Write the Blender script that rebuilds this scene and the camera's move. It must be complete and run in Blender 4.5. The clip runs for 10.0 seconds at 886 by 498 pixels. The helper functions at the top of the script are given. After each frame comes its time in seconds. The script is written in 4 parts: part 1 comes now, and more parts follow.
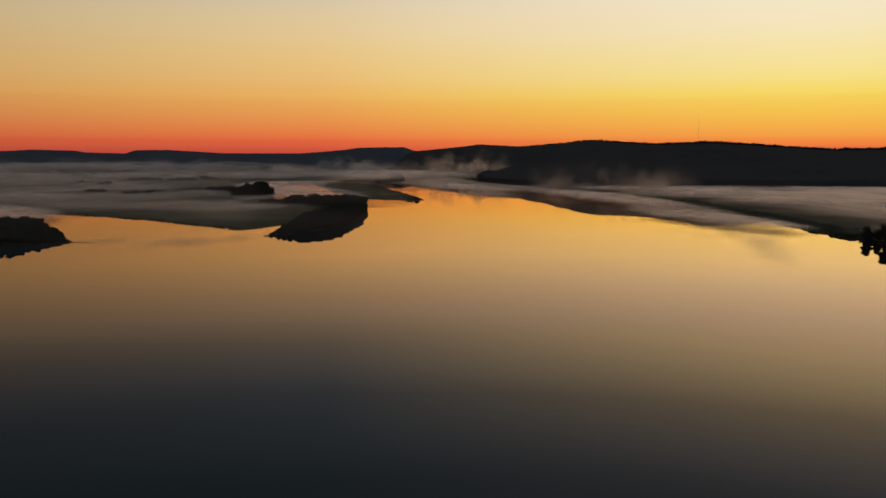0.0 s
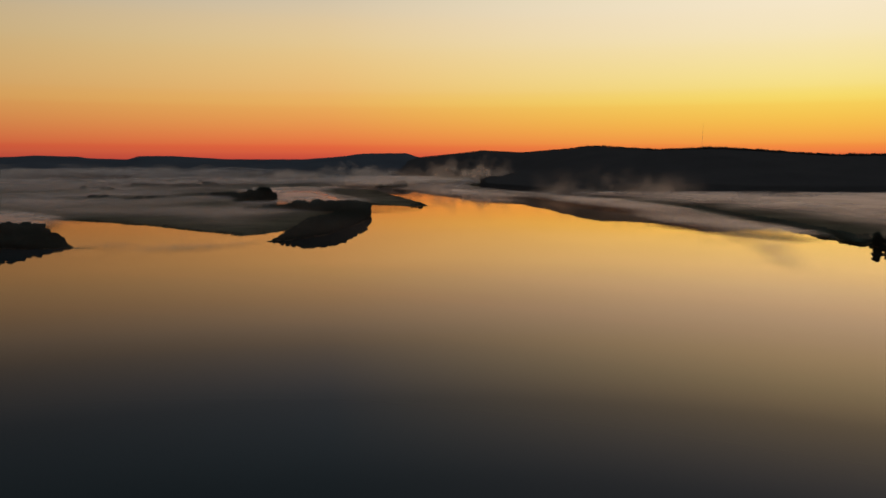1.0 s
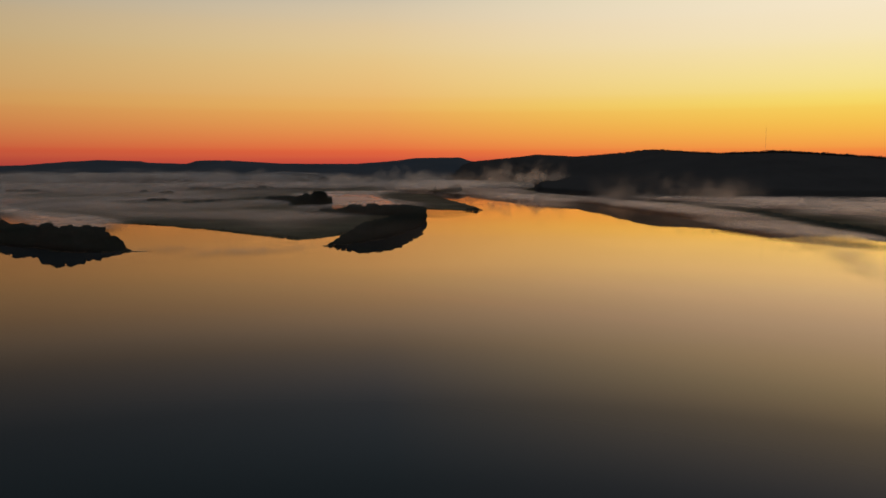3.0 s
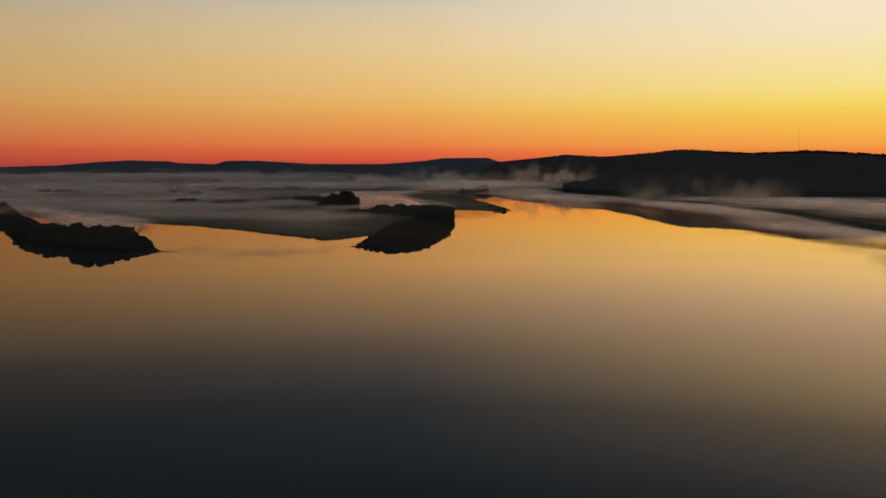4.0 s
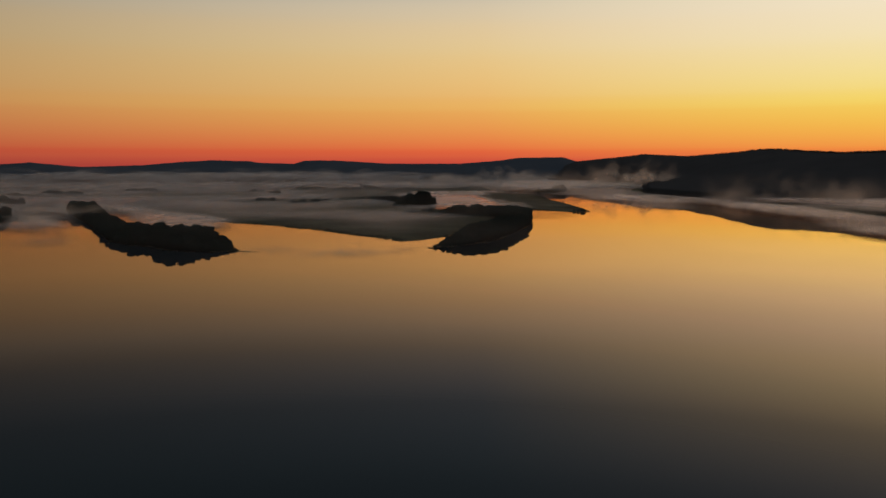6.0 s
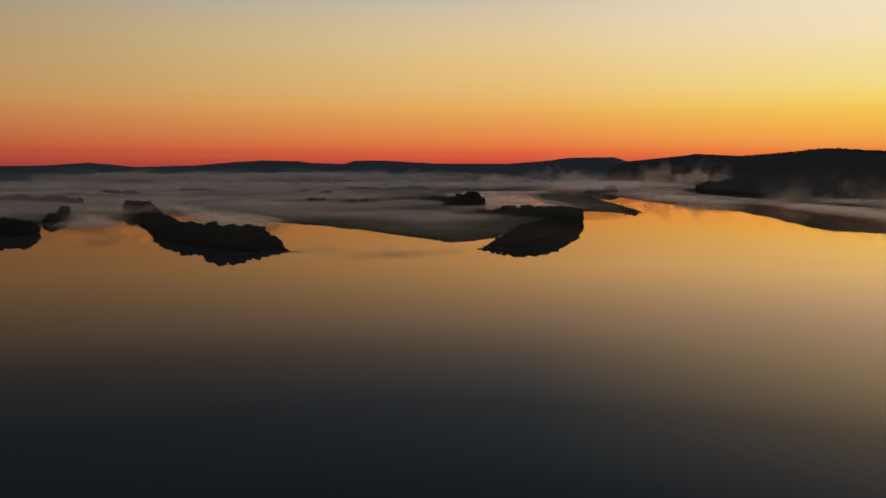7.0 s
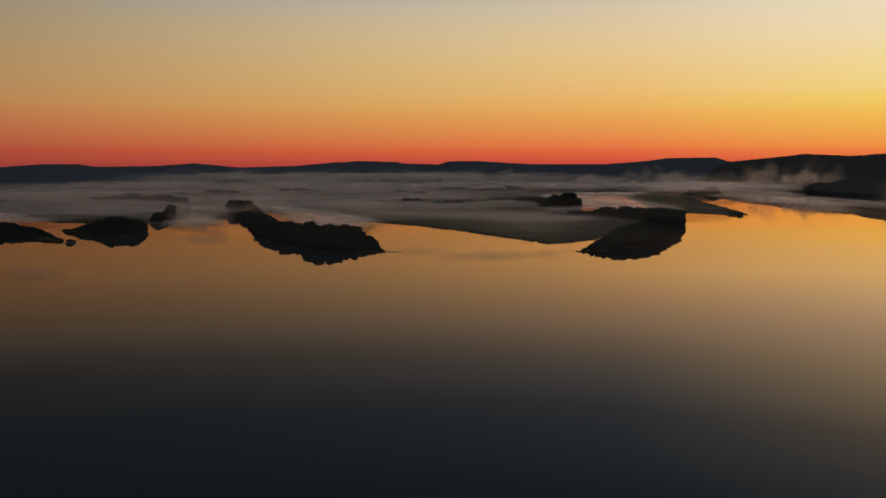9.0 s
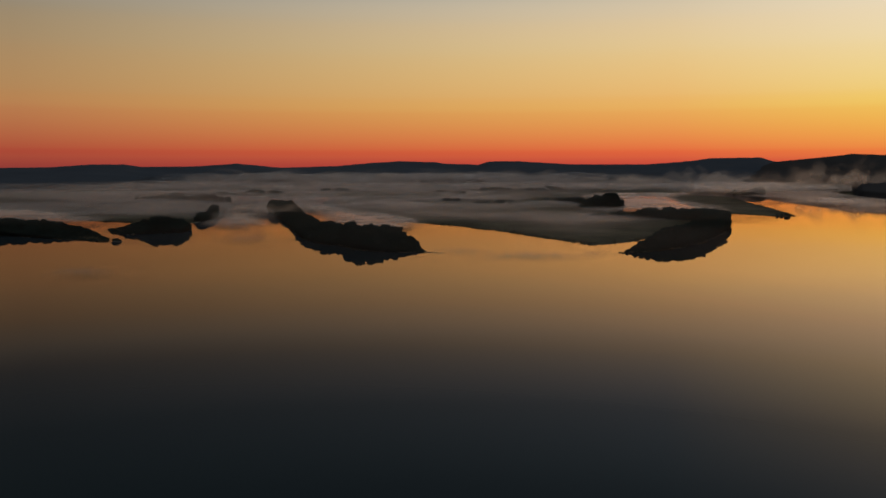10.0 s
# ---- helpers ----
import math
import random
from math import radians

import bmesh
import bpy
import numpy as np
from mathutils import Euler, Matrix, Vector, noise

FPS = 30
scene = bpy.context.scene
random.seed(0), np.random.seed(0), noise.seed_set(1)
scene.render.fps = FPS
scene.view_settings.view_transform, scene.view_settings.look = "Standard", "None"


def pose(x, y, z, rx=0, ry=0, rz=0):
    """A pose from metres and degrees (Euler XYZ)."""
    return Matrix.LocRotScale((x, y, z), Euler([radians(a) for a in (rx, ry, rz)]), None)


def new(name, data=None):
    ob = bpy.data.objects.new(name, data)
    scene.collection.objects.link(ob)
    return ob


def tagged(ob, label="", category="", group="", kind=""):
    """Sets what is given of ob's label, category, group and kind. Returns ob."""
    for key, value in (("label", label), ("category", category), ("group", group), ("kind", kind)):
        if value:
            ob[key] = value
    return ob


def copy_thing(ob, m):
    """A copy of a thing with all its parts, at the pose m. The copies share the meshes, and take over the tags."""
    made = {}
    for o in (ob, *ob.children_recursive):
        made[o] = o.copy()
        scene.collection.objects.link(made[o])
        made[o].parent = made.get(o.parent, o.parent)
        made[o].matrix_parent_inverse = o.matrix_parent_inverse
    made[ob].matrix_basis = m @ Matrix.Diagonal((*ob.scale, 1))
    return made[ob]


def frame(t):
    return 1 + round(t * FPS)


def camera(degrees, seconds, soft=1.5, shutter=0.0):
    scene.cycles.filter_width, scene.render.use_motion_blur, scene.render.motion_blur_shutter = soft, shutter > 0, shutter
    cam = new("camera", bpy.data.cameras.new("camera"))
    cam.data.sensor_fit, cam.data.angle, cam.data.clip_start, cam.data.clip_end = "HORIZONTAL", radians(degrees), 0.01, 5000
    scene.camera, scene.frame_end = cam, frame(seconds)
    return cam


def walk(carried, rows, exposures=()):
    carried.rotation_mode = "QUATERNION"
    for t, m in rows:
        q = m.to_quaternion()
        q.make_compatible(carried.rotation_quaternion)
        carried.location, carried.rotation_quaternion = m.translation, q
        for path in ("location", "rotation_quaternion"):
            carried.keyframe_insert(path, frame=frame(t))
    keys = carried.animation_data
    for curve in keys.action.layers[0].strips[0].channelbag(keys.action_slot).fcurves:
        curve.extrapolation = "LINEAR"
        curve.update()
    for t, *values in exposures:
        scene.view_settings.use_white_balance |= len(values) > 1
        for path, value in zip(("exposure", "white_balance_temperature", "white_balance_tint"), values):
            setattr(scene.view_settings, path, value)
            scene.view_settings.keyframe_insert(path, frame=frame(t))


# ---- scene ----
cam = camera(56.0, 10.0, soft=1.6)
# seconds, x, y, z, pitch, heading to the left
ROWS = [
    (0.0, -0.00, 0.00, 60.00, -6.332, -0.000),
    (0.5, -1.08, 3.19, 59.48, -6.104, -0.025),
    (1.0, -2.18, 6.43, 59.06, -5.914, 0.152),
    (1.5, -3.25, 9.78, 58.77, -5.768, 0.674),
    (2.0, -4.27, 13.25, 58.61, -5.671, 1.698),
    (2.5, -5.34, 16.80, 58.52, -5.633, 2.772),
    (4.0, -8.80, 27.43, 58.33, -5.594, 5.587),
    (4.5, -10.00, 30.77, 58.34, -5.605, 6.545),
    (5.0, -11.14, 33.90, 58.41, -5.612, 7.849),
    (5.5, -12.16, 36.81, 58.53, -5.613, 9.192),
    (7.0, -15.02, 44.67, 58.91, -5.617, 14.075),
    (7.5, -16.19, 46.90, 58.91, -5.595, 15.688),
    (8.0, -17.45, 48.90, 58.86, -5.599, 17.375),
    (8.5, -18.68, 50.78, 58.78, -5.579, 18.867),
    (9.0, -19.94, 52.49, 58.71, -5.579, 20.476),
    (9.5, -21.17, 54.08, 58.66, -5.572, 21.864),
    (10.0, -22.45, 55.54, 58.62, -5.565, 23.188),
]
walk(cam, [(t, pose(x, y, z, 90 + p, 0, h)) for t, x, y, z, p, h in ROWS])

# ---------------------------------------------------------------- sky and light
GLOW = 40.0          # heading of the after-glow, degrees to the right of +y
scene.cycles.transparent_max_bounces = 48


def sky():
    world = bpy.data.worlds.new("dusk_sky")
    scene.world = world
    world.use_nodes = True
    nt = world.node_tree
    nt.nodes.clear()
    N, L = nt.nodes.new, nt.links.new
    tc = N("ShaderNodeTexCoord")
    sep = N("ShaderNodeSeparateXYZ")
    L(tc.outputs["Generated"], sep.inputs[0])

    def ramp(stops):
        r = N("ShaderNodeValToRGB")
        r.color_ramp.interpolation = "CARDINAL"
        while len(r.color_ramp.elements) < len(stops):
            r.color_ramp.elements.new(0.5)
        for e, (p, c) in zip(r.color_ramp.elements, stops):
            e.position, e.color = p, (*c, 1)
        return r

    # the height above the horizon, spread so that the low sky takes most of the ramp
    up = N("ShaderNodeMath"); up.operation = "MAXIMUM"; up.inputs[1].default_value = 0.0
    L(sep.outputs["Z"], up.inputs[0])
    pw = N("ShaderNodeMath"); pw.operation = "POWER"; pw.inputs[1].default_value = 0.5
    L(up.outputs[0], pw.inputs[0])
    tones = []
    for stops in (SKY_DIM, SKY_MID, SKY_GLOW):
        tones.append(ramp(stops))
        L(pw.outputs[0], tones[-1].inputs[0])
    # nearness to the after-glow, around the compass
    flat = N("ShaderNodeVectorMath"); flat.operation = "MULTIPLY"
    flat.inputs[1].default_value = (1, 1, 0)
    L(tc.outputs["Generated"], flat.inputs[0])
    unit = N("ShaderNodeVectorMath"); unit.operation = "NORMALIZE"
    L(flat.outputs[0], unit.inputs[0])
    dot = N("ShaderNodeVectorMath"); dot.operation = "DOT_PRODUCT"
    g = radians(GLOW)
    dot.inputs[1].default_value = (math.sin(g), math.cos(g), 0)
    L(unit.outputs[0], dot.inputs[0])
    colour = tones[0].outputs[0]
    for tone, lo, hi in ((tones[1], 0.0, 0.669), (tones[2], 0.669, 0.96)):
        mr = N("ShaderNodeMapRange")
        mr.inputs["From Min"].default_value, mr.inputs["From Max"].default_value = lo, hi
        L(dot.outputs["Value"], mr.inputs["Value"])
        mix = N("ShaderNodeMix"); mix.data_type = "RGBA"
        L(mr.outputs[0], mix.inputs["Factor"])
        L(colour, mix.inputs["A"])
        L(tone.outputs[0], mix.inputs["B"])
        colour = mix.outputs["Result"]
    bg = N("ShaderNodeBackground")
    L(colour, bg.inputs[0])
    bg.inputs[1].default_value = 1.0
    out = N("ShaderNodeOutputWorld")
    L(bg.outputs[0], out.inputs[0])


# stops: square root of the sine of the elevation, colour
SKY_GLOW = [(0.000, (0.685, 0.088, 0.042)), (0.059, (0.685, 0.088, 0.042)), (0.107, (0.841, 0.192, 0.052)), (0.148, (0.906, 0.328, 0.059)), (0.253,
             (0.925, 0.622, 0.105)), (0.289, (0.925, 0.735, 0.228)), (0.359, (0.922, 0.775, 0.435)), (0.406, (0.918, 0.790, 0.560)), (0.437, (0.935, 0.822,
             0.580)), (0.465, (1.000, 0.892, 0.580)), (0.519, (0.95, 0.89, 0.64)), (0.599, (0.49, 0.58, 0.72)), (0.802, (0.26, 0.29, 0.31)), (1.000,
             (0.14, 0.165, 0.185))]
SKY_MID = [(0.000, (0.552, 0.068, 0.042)), (0.059, (0.552, 0.068, 0.042)), (0.107, (0.672, 0.107, 0.047)), (0.148, (0.776, 0.168, 0.053)), (0.253,
             (0.812, 0.392, 0.100)), (0.289, (0.815, 0.478, 0.158)), (0.359, (0.785, 0.558, 0.258)), (0.406, (0.725, 0.565, 0.345)), (0.437, (0.615, 0.530,
             0.395)), (0.465, (0.470, 0.445, 0.385)), (0.519, (0.33, 0.41, 0.52)), (0.599, (0.26, 0.40, 0.56)), (0.802, (0.18, 0.215, 0.24)), (1.000,
             (0.14, 0.165, 0.185))]
SKY_DIM = [(0.000, (0.29, 0.046, 0.036)), (0.059, (0.31, 0.050, 0.037)), (0.107, (0.37, 0.066, 0.039)), (0.148, (0.42, 0.085, 0.042)), (0.253,
             (0.475, 0.198, 0.076)), (0.289, (0.45, 0.240, 0.098)), (0.359, (0.390, 0.255, 0.130)), (0.406, (0.325, 0.250, 0.160)), (0.437, (0.255, 0.240,
             0.205)), (0.465, (0.155, 0.165, 0.175)), (0.519, (0.15, 0.20, 0.255)), (0.599, (0.15, 0.235, 0.30)), (0.802, (0.140, 0.170, 0.185)), (1.000,
             (0.13, 0.155, 0.175))]
sky()

# ---------------------------------------------------------------- materials
def material(name):
    m = bpy.data.materials.new(name)
    m.use_nodes = True
    nt = m.node_tree
    nt.nodes.clear()
    out = nt.nodes.new("ShaderNodeOutputMaterial")
    return m, nt, nt.nodes.new, nt.links.new, out


def noise_tex(N, L, coord, scale, detail=4.0, rough=0.55):
    n = N("ShaderNodeTexNoise")
    n.inputs["Scale"].default_value, n.inputs["Detail"].default_value, n.inputs["Roughness"].default_value = scale, detail, rough
    L(coord, n.inputs["Vector"])
    return n


def rough_surface(name, a, b, scale, fine, rough=0.9, bump=0.3, spread=0.0, leafy=0.0, sheen=0.0):
    """Two colours mixed by a coarse and a fine noise, with relief; spread varies it from object to object;
    leafy: how far small leaves, turned every way, even out the light on a crown."""
    m, nt, N, L, out = material(name)
    tc = N("ShaderNodeTexCoord")
    n1 = noise_tex(N, L, tc.outputs["Object"], scale)
    n2 = noise_tex(N, L, tc.outputs["Object"], fine, 6.0)
    add = N("ShaderNodeMath"); add.operation = "MULTIPLY_ADD"
    L(n2.outputs[0], add.inputs[0]); add.inputs[1].default_value = 0.5
    half = N("ShaderNodeMath"); half.operation = "MULTIPLY_ADD"
    L(n1.outputs[0], half.inputs[0]); half.inputs[1].default_value = 1.4; half.inputs[2].default_value = -0.45
    L(half.outputs[0], add.inputs[2])
    mix = N("ShaderNodeMix"); mix.data_type = "RGBA"
    mix.inputs["A"].default_value, mix.inputs["B"].default_value = (*a, 1), (*b, 1)
    L(add.outputs[0], mix.inputs["Factor"])
    col = mix.outputs["Result"]
    if spread:
        oi = N("ShaderNodeObjectInfo")
        hsv = N("ShaderNodeHueSaturation")
        mr = N("ShaderNodeMapRange")
        mr.inputs["To Min"].default_value, mr.inputs["To Max"].default_value = 1 - spread, 1 + spread
        L(oi.outputs["Random"], mr.inputs["Value"])
        L(mr.outputs[0], hsv.inputs["Value"])
        L(col, hsv.inputs["Color"])
        col = hsv.outputs[0]
    p = N("ShaderNodeBsdfPrincipled")
    L(col, p.inputs["Base Color"])
    p.inputs["Roughness"].default_value = rough
    p.inputs["Specular IOR Level"].default_value = sheen
    if leafy:
        geo = N("ShaderNodeNewGeometry")
        lean = N("ShaderNodeMix"); lean.data_type = "VECTOR"
        lean.inputs["Factor"].default_value = leafy
        L(geo.outputs["Normal"], lean.inputs[4])
        lean.inputs[5].default_value = (0, 0, 1)
        L(lean.outputs[1], p.inputs["Normal"])
    elif bump:
        bp = N("ShaderNodeBump")
        bp.inputs["Strength"].default_value = bump
        bp.inputs["Distance"].default_value = 0.3
        L(n2.outputs[0], bp.inputs["Height"])
        L(bp.outputs[0], p.inputs["Normal"])
    L(p.outputs[0], out.inputs[0])
    return m


def water_material():
    m, nt, N, L, out = material("still_river_water")
    tc = N("ShaderNodeTexCoord")
    mp = N("ShaderNodeMapping")
    mp.inputs["Scale"].default_value = (1.0, 0.35, 1.0)
    L(tc.outputs["Object"], mp.inputs["Vector"])
    n1 = noise_tex(N, L, mp.outputs[0], 0.06, 3.0)
    n2 = noise_tex(N, L, mp.outputs[0], 0.9, 2.0)
    add = N("ShaderNodeMath"); add.operation = "MULTIPLY_ADD"; add.inputs[1].default_value = 0.08
    L(n2.outputs[0], add.inputs[0]); L(n1.outputs[0], add.inputs[2])
    bp = N("ShaderNodeBump")
    bp.inputs["Strength"].default_value, bp.inputs["Distance"].default_value = 0.03, 0.05
    L(add.outputs[0], bp.inputs["Height"])
    fr = N("ShaderNodeFresnel"); fr.inputs["IOR"].default_value = 1.33
    # gloss curve set by hand: little reflected from steeply above, most at a grazing view
    cur = N("ShaderNodeValToRGB")
    stops = [(0.0, 0.0), (0.06, 0.010), (0.115, 0.026), (0.19, 0.07), (0.29, 0.21), (0.37, 0.33), (0.49, 0.54), (0.65, 0.68), (1.0, 0.88)]
    while len(cur.color_ramp.elements) < len(stops):
        cur.color_ramp.elements.new(0.5)
    for e, (q, val) in zip(cur.color_ramp.elements, stops):
        e.position, e.color = q, (val, val, val, 1)
    L(fr.outputs[0], cur.inputs[0])
    # gloss graded by place to dim the reflected sky westward, strongest to the north-east
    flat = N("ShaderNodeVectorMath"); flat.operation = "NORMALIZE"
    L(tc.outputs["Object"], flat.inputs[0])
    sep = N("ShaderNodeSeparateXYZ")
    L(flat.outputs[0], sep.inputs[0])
    west_dimmed = N("ShaderNodeMapRange"); west_dimmed.interpolation_type = "SMOOTHSTEP"
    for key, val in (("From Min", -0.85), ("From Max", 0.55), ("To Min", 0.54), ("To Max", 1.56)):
        west_dimmed.inputs[key].default_value = val
    L(sep.outputs["X"], west_dimmed.inputs["Value"])
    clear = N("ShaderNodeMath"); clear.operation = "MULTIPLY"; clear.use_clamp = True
    L(cur.outputs[0], clear.inputs[0]); L(west_dimmed.outputs[0], clear.inputs[1])
    deep = N("ShaderNodeBsdfDiffuse")
    deep.inputs[0].default_value = (0.014, 0.022, 0.027, 1)
    gl = N("ShaderNodeBsdfGlossy")
    gl.inputs["Roughness"].default_value = 0.016
    gl.inputs[0].default_value = (1.0, 0.740, 0.57, 1)
    L(bp.outputs[0], gl.inputs["Normal"])
    mix = N("ShaderNodeMixShader")
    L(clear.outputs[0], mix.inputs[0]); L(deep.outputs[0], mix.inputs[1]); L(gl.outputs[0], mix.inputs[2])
    L(mix.outputs[0], out.inputs[0])
    return m


def mist_material(name, scale, stretch, low, high, puff, through_light, onward, tint):
    """Thin mist: clear where the noise is low, and thinning out to the rim and the top of its bank. The object's own
    colour holds how dense it is."""
    m, nt, N, L, out = material(name)
    tc = N("ShaderNodeTexCoord")
    mp = N("ShaderNodeMapping")
    mp.inputs["Scale"].default_value = stretch
    L(tc.outputs["Object"], mp.inputs["Vector"])
    n1 = noise_tex(N, L, mp.outputs[0], scale, 6.0, 0.6)
    cut = N("ShaderNodeMapRange"); cut.interpolation_type = "SMOOTHSTEP"
    cut.inputs["From Min"].default_value, cut.inputs["From Max"].default_value = low, high
    L(n1.outputs[0], cut.inputs["Value"])
    sep = N("ShaderNodeSeparateXYZ")
    L(tc.outputs["Generated"], sep.inputs[0])

    def math_node(op, a, b=None):
        k = N("ShaderNodeMath"); k.operation = op; k.use_clamp = False
        for i, val in enumerate((a, b)):
            if val is None:
                continue
            if isinstance(val, (int, float)):
                k.inputs[i].default_value = val
            else:
                L(val, k.inputs[i])
        return k.outputs[0]

    def bell(axis):
        u = math_node("MULTIPLY_ADD", sep.outputs[axis], 2.0)
        u.node.inputs[2].default_value = -1.0
        return math_node("POWER", math_node("ABSOLUTE", u), 2.0)
    rim = math_node("SUBTRACT", 1.0, math_node("ADD", bell("X"), bell("Y")))
    fade = N("ShaderNodeMapRange"); fade.interpolation_type = "SMOOTHSTEP"
    fade.inputs["From Min"].default_value, fade.inputs["From Max"].default_value = 0.0, 0.9
    L(rim, fade.inputs["Value"])
    top = math_node("POWER", math_node("SUBTRACT", 1.0, math_node("MINIMUM", sep.outputs["Z"], 1.0)), puff)
    oi = N("ShaderNodeObjectInfo")
    so = N("ShaderNodeSeparateColor")
    L(oi.outputs["Color"], so.inputs[0])
    a = math_node("MULTIPLY", math_node("MULTIPLY", cut.outputs[0], fade.outputs[0]), math_node("MULTIPLY", top, so.outputs[0]))
    tr = N("ShaderNodeBsdfTransparent")
    # droplets scatter light to all sides, most of it onward: warm-tinted gloss stands in
    df = N("ShaderNodeBsdfDiffuse"); df.inputs[0].default_value = tint
    tl = N("ShaderNodeBsdfTranslucent"); tl.inputs[0].default_value = tint
    side = N("ShaderNodeBsdfGlossy"); side.inputs[0].default_value = (0.74, 0.57, 0.48, 1)
    side.inputs["Roughness"].default_value = 0.42
    both = N("ShaderNodeMixShader"); both.inputs[0].default_value = through_light
    L(df.outputs[0], both.inputs[1]); L(tl.outputs[0], both.inputs[2])
    veil = N("ShaderNodeMixShader"); veil.inputs[0].default_value = onward
    L(both.outputs[0], veil.inputs[1]); L(side.outputs[0], veil.inputs[2])
    mix = N("ShaderNodeMixShader")
    L(a, mix.inputs[0]); L(tr.outputs[0], mix.inputs[1]); L(veil.outputs[0], mix.inputs[2])
    L(mix.outputs[0], out.inputs[0])
    return m


def drift_material(name, scale, stretch, low, high, upright, tint):
    """Mist laid out to a plan: the first texture coordinate says how deep inside its rim a place lies, the second how high
    it stands in its bank. Lying sheets mostly throw the low sky's light onward, standing ones let it through."""
    m, nt, N, L, out = material(name)
    tc = N("ShaderNodeTexCoord")
    mp = N("ShaderNodeMapping")
    mp.inputs["Scale"].default_value = stretch
    L(tc.outputs["Object"], mp.inputs["Vector"])
    n1 = noise_tex(N, L, mp.outputs[0], scale, 5.0, 0.55)
    cut = N("ShaderNodeMapRange"); cut.interpolation_type = "SMOOTHSTEP"
    cut.inputs["From Min"].default_value, cut.inputs["From Max"].default_value = low, high
    L(n1.outputs[0], cut.inputs["Value"])
    sep = N("ShaderNodeSeparateXYZ")
    L(tc.outputs["UV"], sep.inputs[0])
    a = cut.outputs[0]
    for axis in ("X", "Y"):
        fade = N("ShaderNodeMapRange"); fade.interpolation_type = "SMOOTHSTEP"
        L(sep.outputs[axis], fade.inputs["Value"])
        k = N("ShaderNodeMath"); k.operation = "MULTIPLY"
        L(a, k.inputs[0]); L(fade.outputs[0], k.inputs[1])
        a = k.outputs[0]
    oi = N("ShaderNodeObjectInfo")
    so = N("ShaderNodeSeparateColor")
    L(oi.outputs["Color"], so.inputs[0])
    k = N("ShaderNodeMath"); k.operation = "MULTIPLY"; k.use_clamp = True
    L(a, k.inputs[0]); L(so.outputs[0], k.inputs[1])
    tr = N("ShaderNodeBsdfTransparent")
    tl = N("ShaderNodeBsdfTranslucent"); tl.inputs[0].default_value = tint
    if upright:
        df = N("ShaderNodeBsdfDiffuse"); df.inputs[0].default_value = tint
        body = N("ShaderNodeMixShader"); body.inputs[0].default_value = 0.75
        L(df.outputs[0], body.inputs[1]); L(tl.outputs[0], body.inputs[2])
    else:
        df = N("ShaderNodeBsdfDiffuse"); df.inputs[0].default_value = tint
        side = N("ShaderNodeBsdfGlossy"); side.inputs[0].default_value = (0.93, 0.65, 0.51, 1)
        side.inputs["Roughness"].default_value = 0.45
        body = N("ShaderNodeMixShader"); body.inputs[0].default_value = 0.76
        L(df.outputs[0], body.inputs[1]); L(side.outputs[0], body.inputs[2])
    mix = N("ShaderNodeMixShader")
    L(k.outputs[0], mix.inputs[0]); L(tr.outputs[0], mix.inputs[1]); L(body.outputs[0], mix.inputs[2])
    L(mix.outputs[0], out.inputs[0])
    return m


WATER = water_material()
GRASS = rough_surface("marsh_grass", (0.030, 0.027, 0.018), (0.125, 0.104, 0.066), 0.014, 0.16, bump=0.5)
LEAF = rough_surface("willow_leaves", (0.019, 0.028, 0.023), (0.029, 0.039, 0.032), 0.25, 1.6, spread=0.12, leafy=0.95)
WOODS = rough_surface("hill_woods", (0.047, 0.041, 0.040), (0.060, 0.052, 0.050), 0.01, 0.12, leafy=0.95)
# the ridge's distance haze is mixed into its blue-grey colour
HAZED_WOODS = rough_surface("hazed_woods", (0.050, 0.055, 0.066), (0.078, 0.082, 0.094), 0.004, 0.05)
BARK = rough_surface("bark", (0.05, 0.04, 0.03), (0.14, 0.11, 0.08), 0.8, 6.0)
REED = rough_surface("reeds", (0.022, 0.024, 0.014), (0.055, 0.050, 0.030), 0.1, 1.2)
STONE = rough_surface("wet_stone", (0.03, 0.03, 0.028), (0.07, 0.066, 0.06), 0.4, 3.0, sheen=0.3)
STEEL = rough_surface("galvanised_steel", (0.16, 0.16, 0.16), (0.32, 0.32, 0.32), 0.2, 2.0, rough=0.5, bump=0.0, sheen=0.5)
# evening light is in these tints: lying mist dimmed, the others warmed
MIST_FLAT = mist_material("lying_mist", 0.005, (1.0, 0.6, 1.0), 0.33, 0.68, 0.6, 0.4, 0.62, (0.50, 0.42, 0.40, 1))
WARMED_PUFF = mist_material("rising_mist", 0.014, (1.0, 1.0, 2.2), 0.44, 0.76, 1.3, 0.7, 0.45, (0.90, 0.70, 0.58, 1))
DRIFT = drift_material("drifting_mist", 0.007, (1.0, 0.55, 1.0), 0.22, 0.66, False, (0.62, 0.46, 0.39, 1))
WARMED_WISP = drift_material("warmed_standing_mist", 0.019, (1.0, 1.0, 1.4), 0.38, 0.74, True, (0.95, 0.68, 0.52, 1))


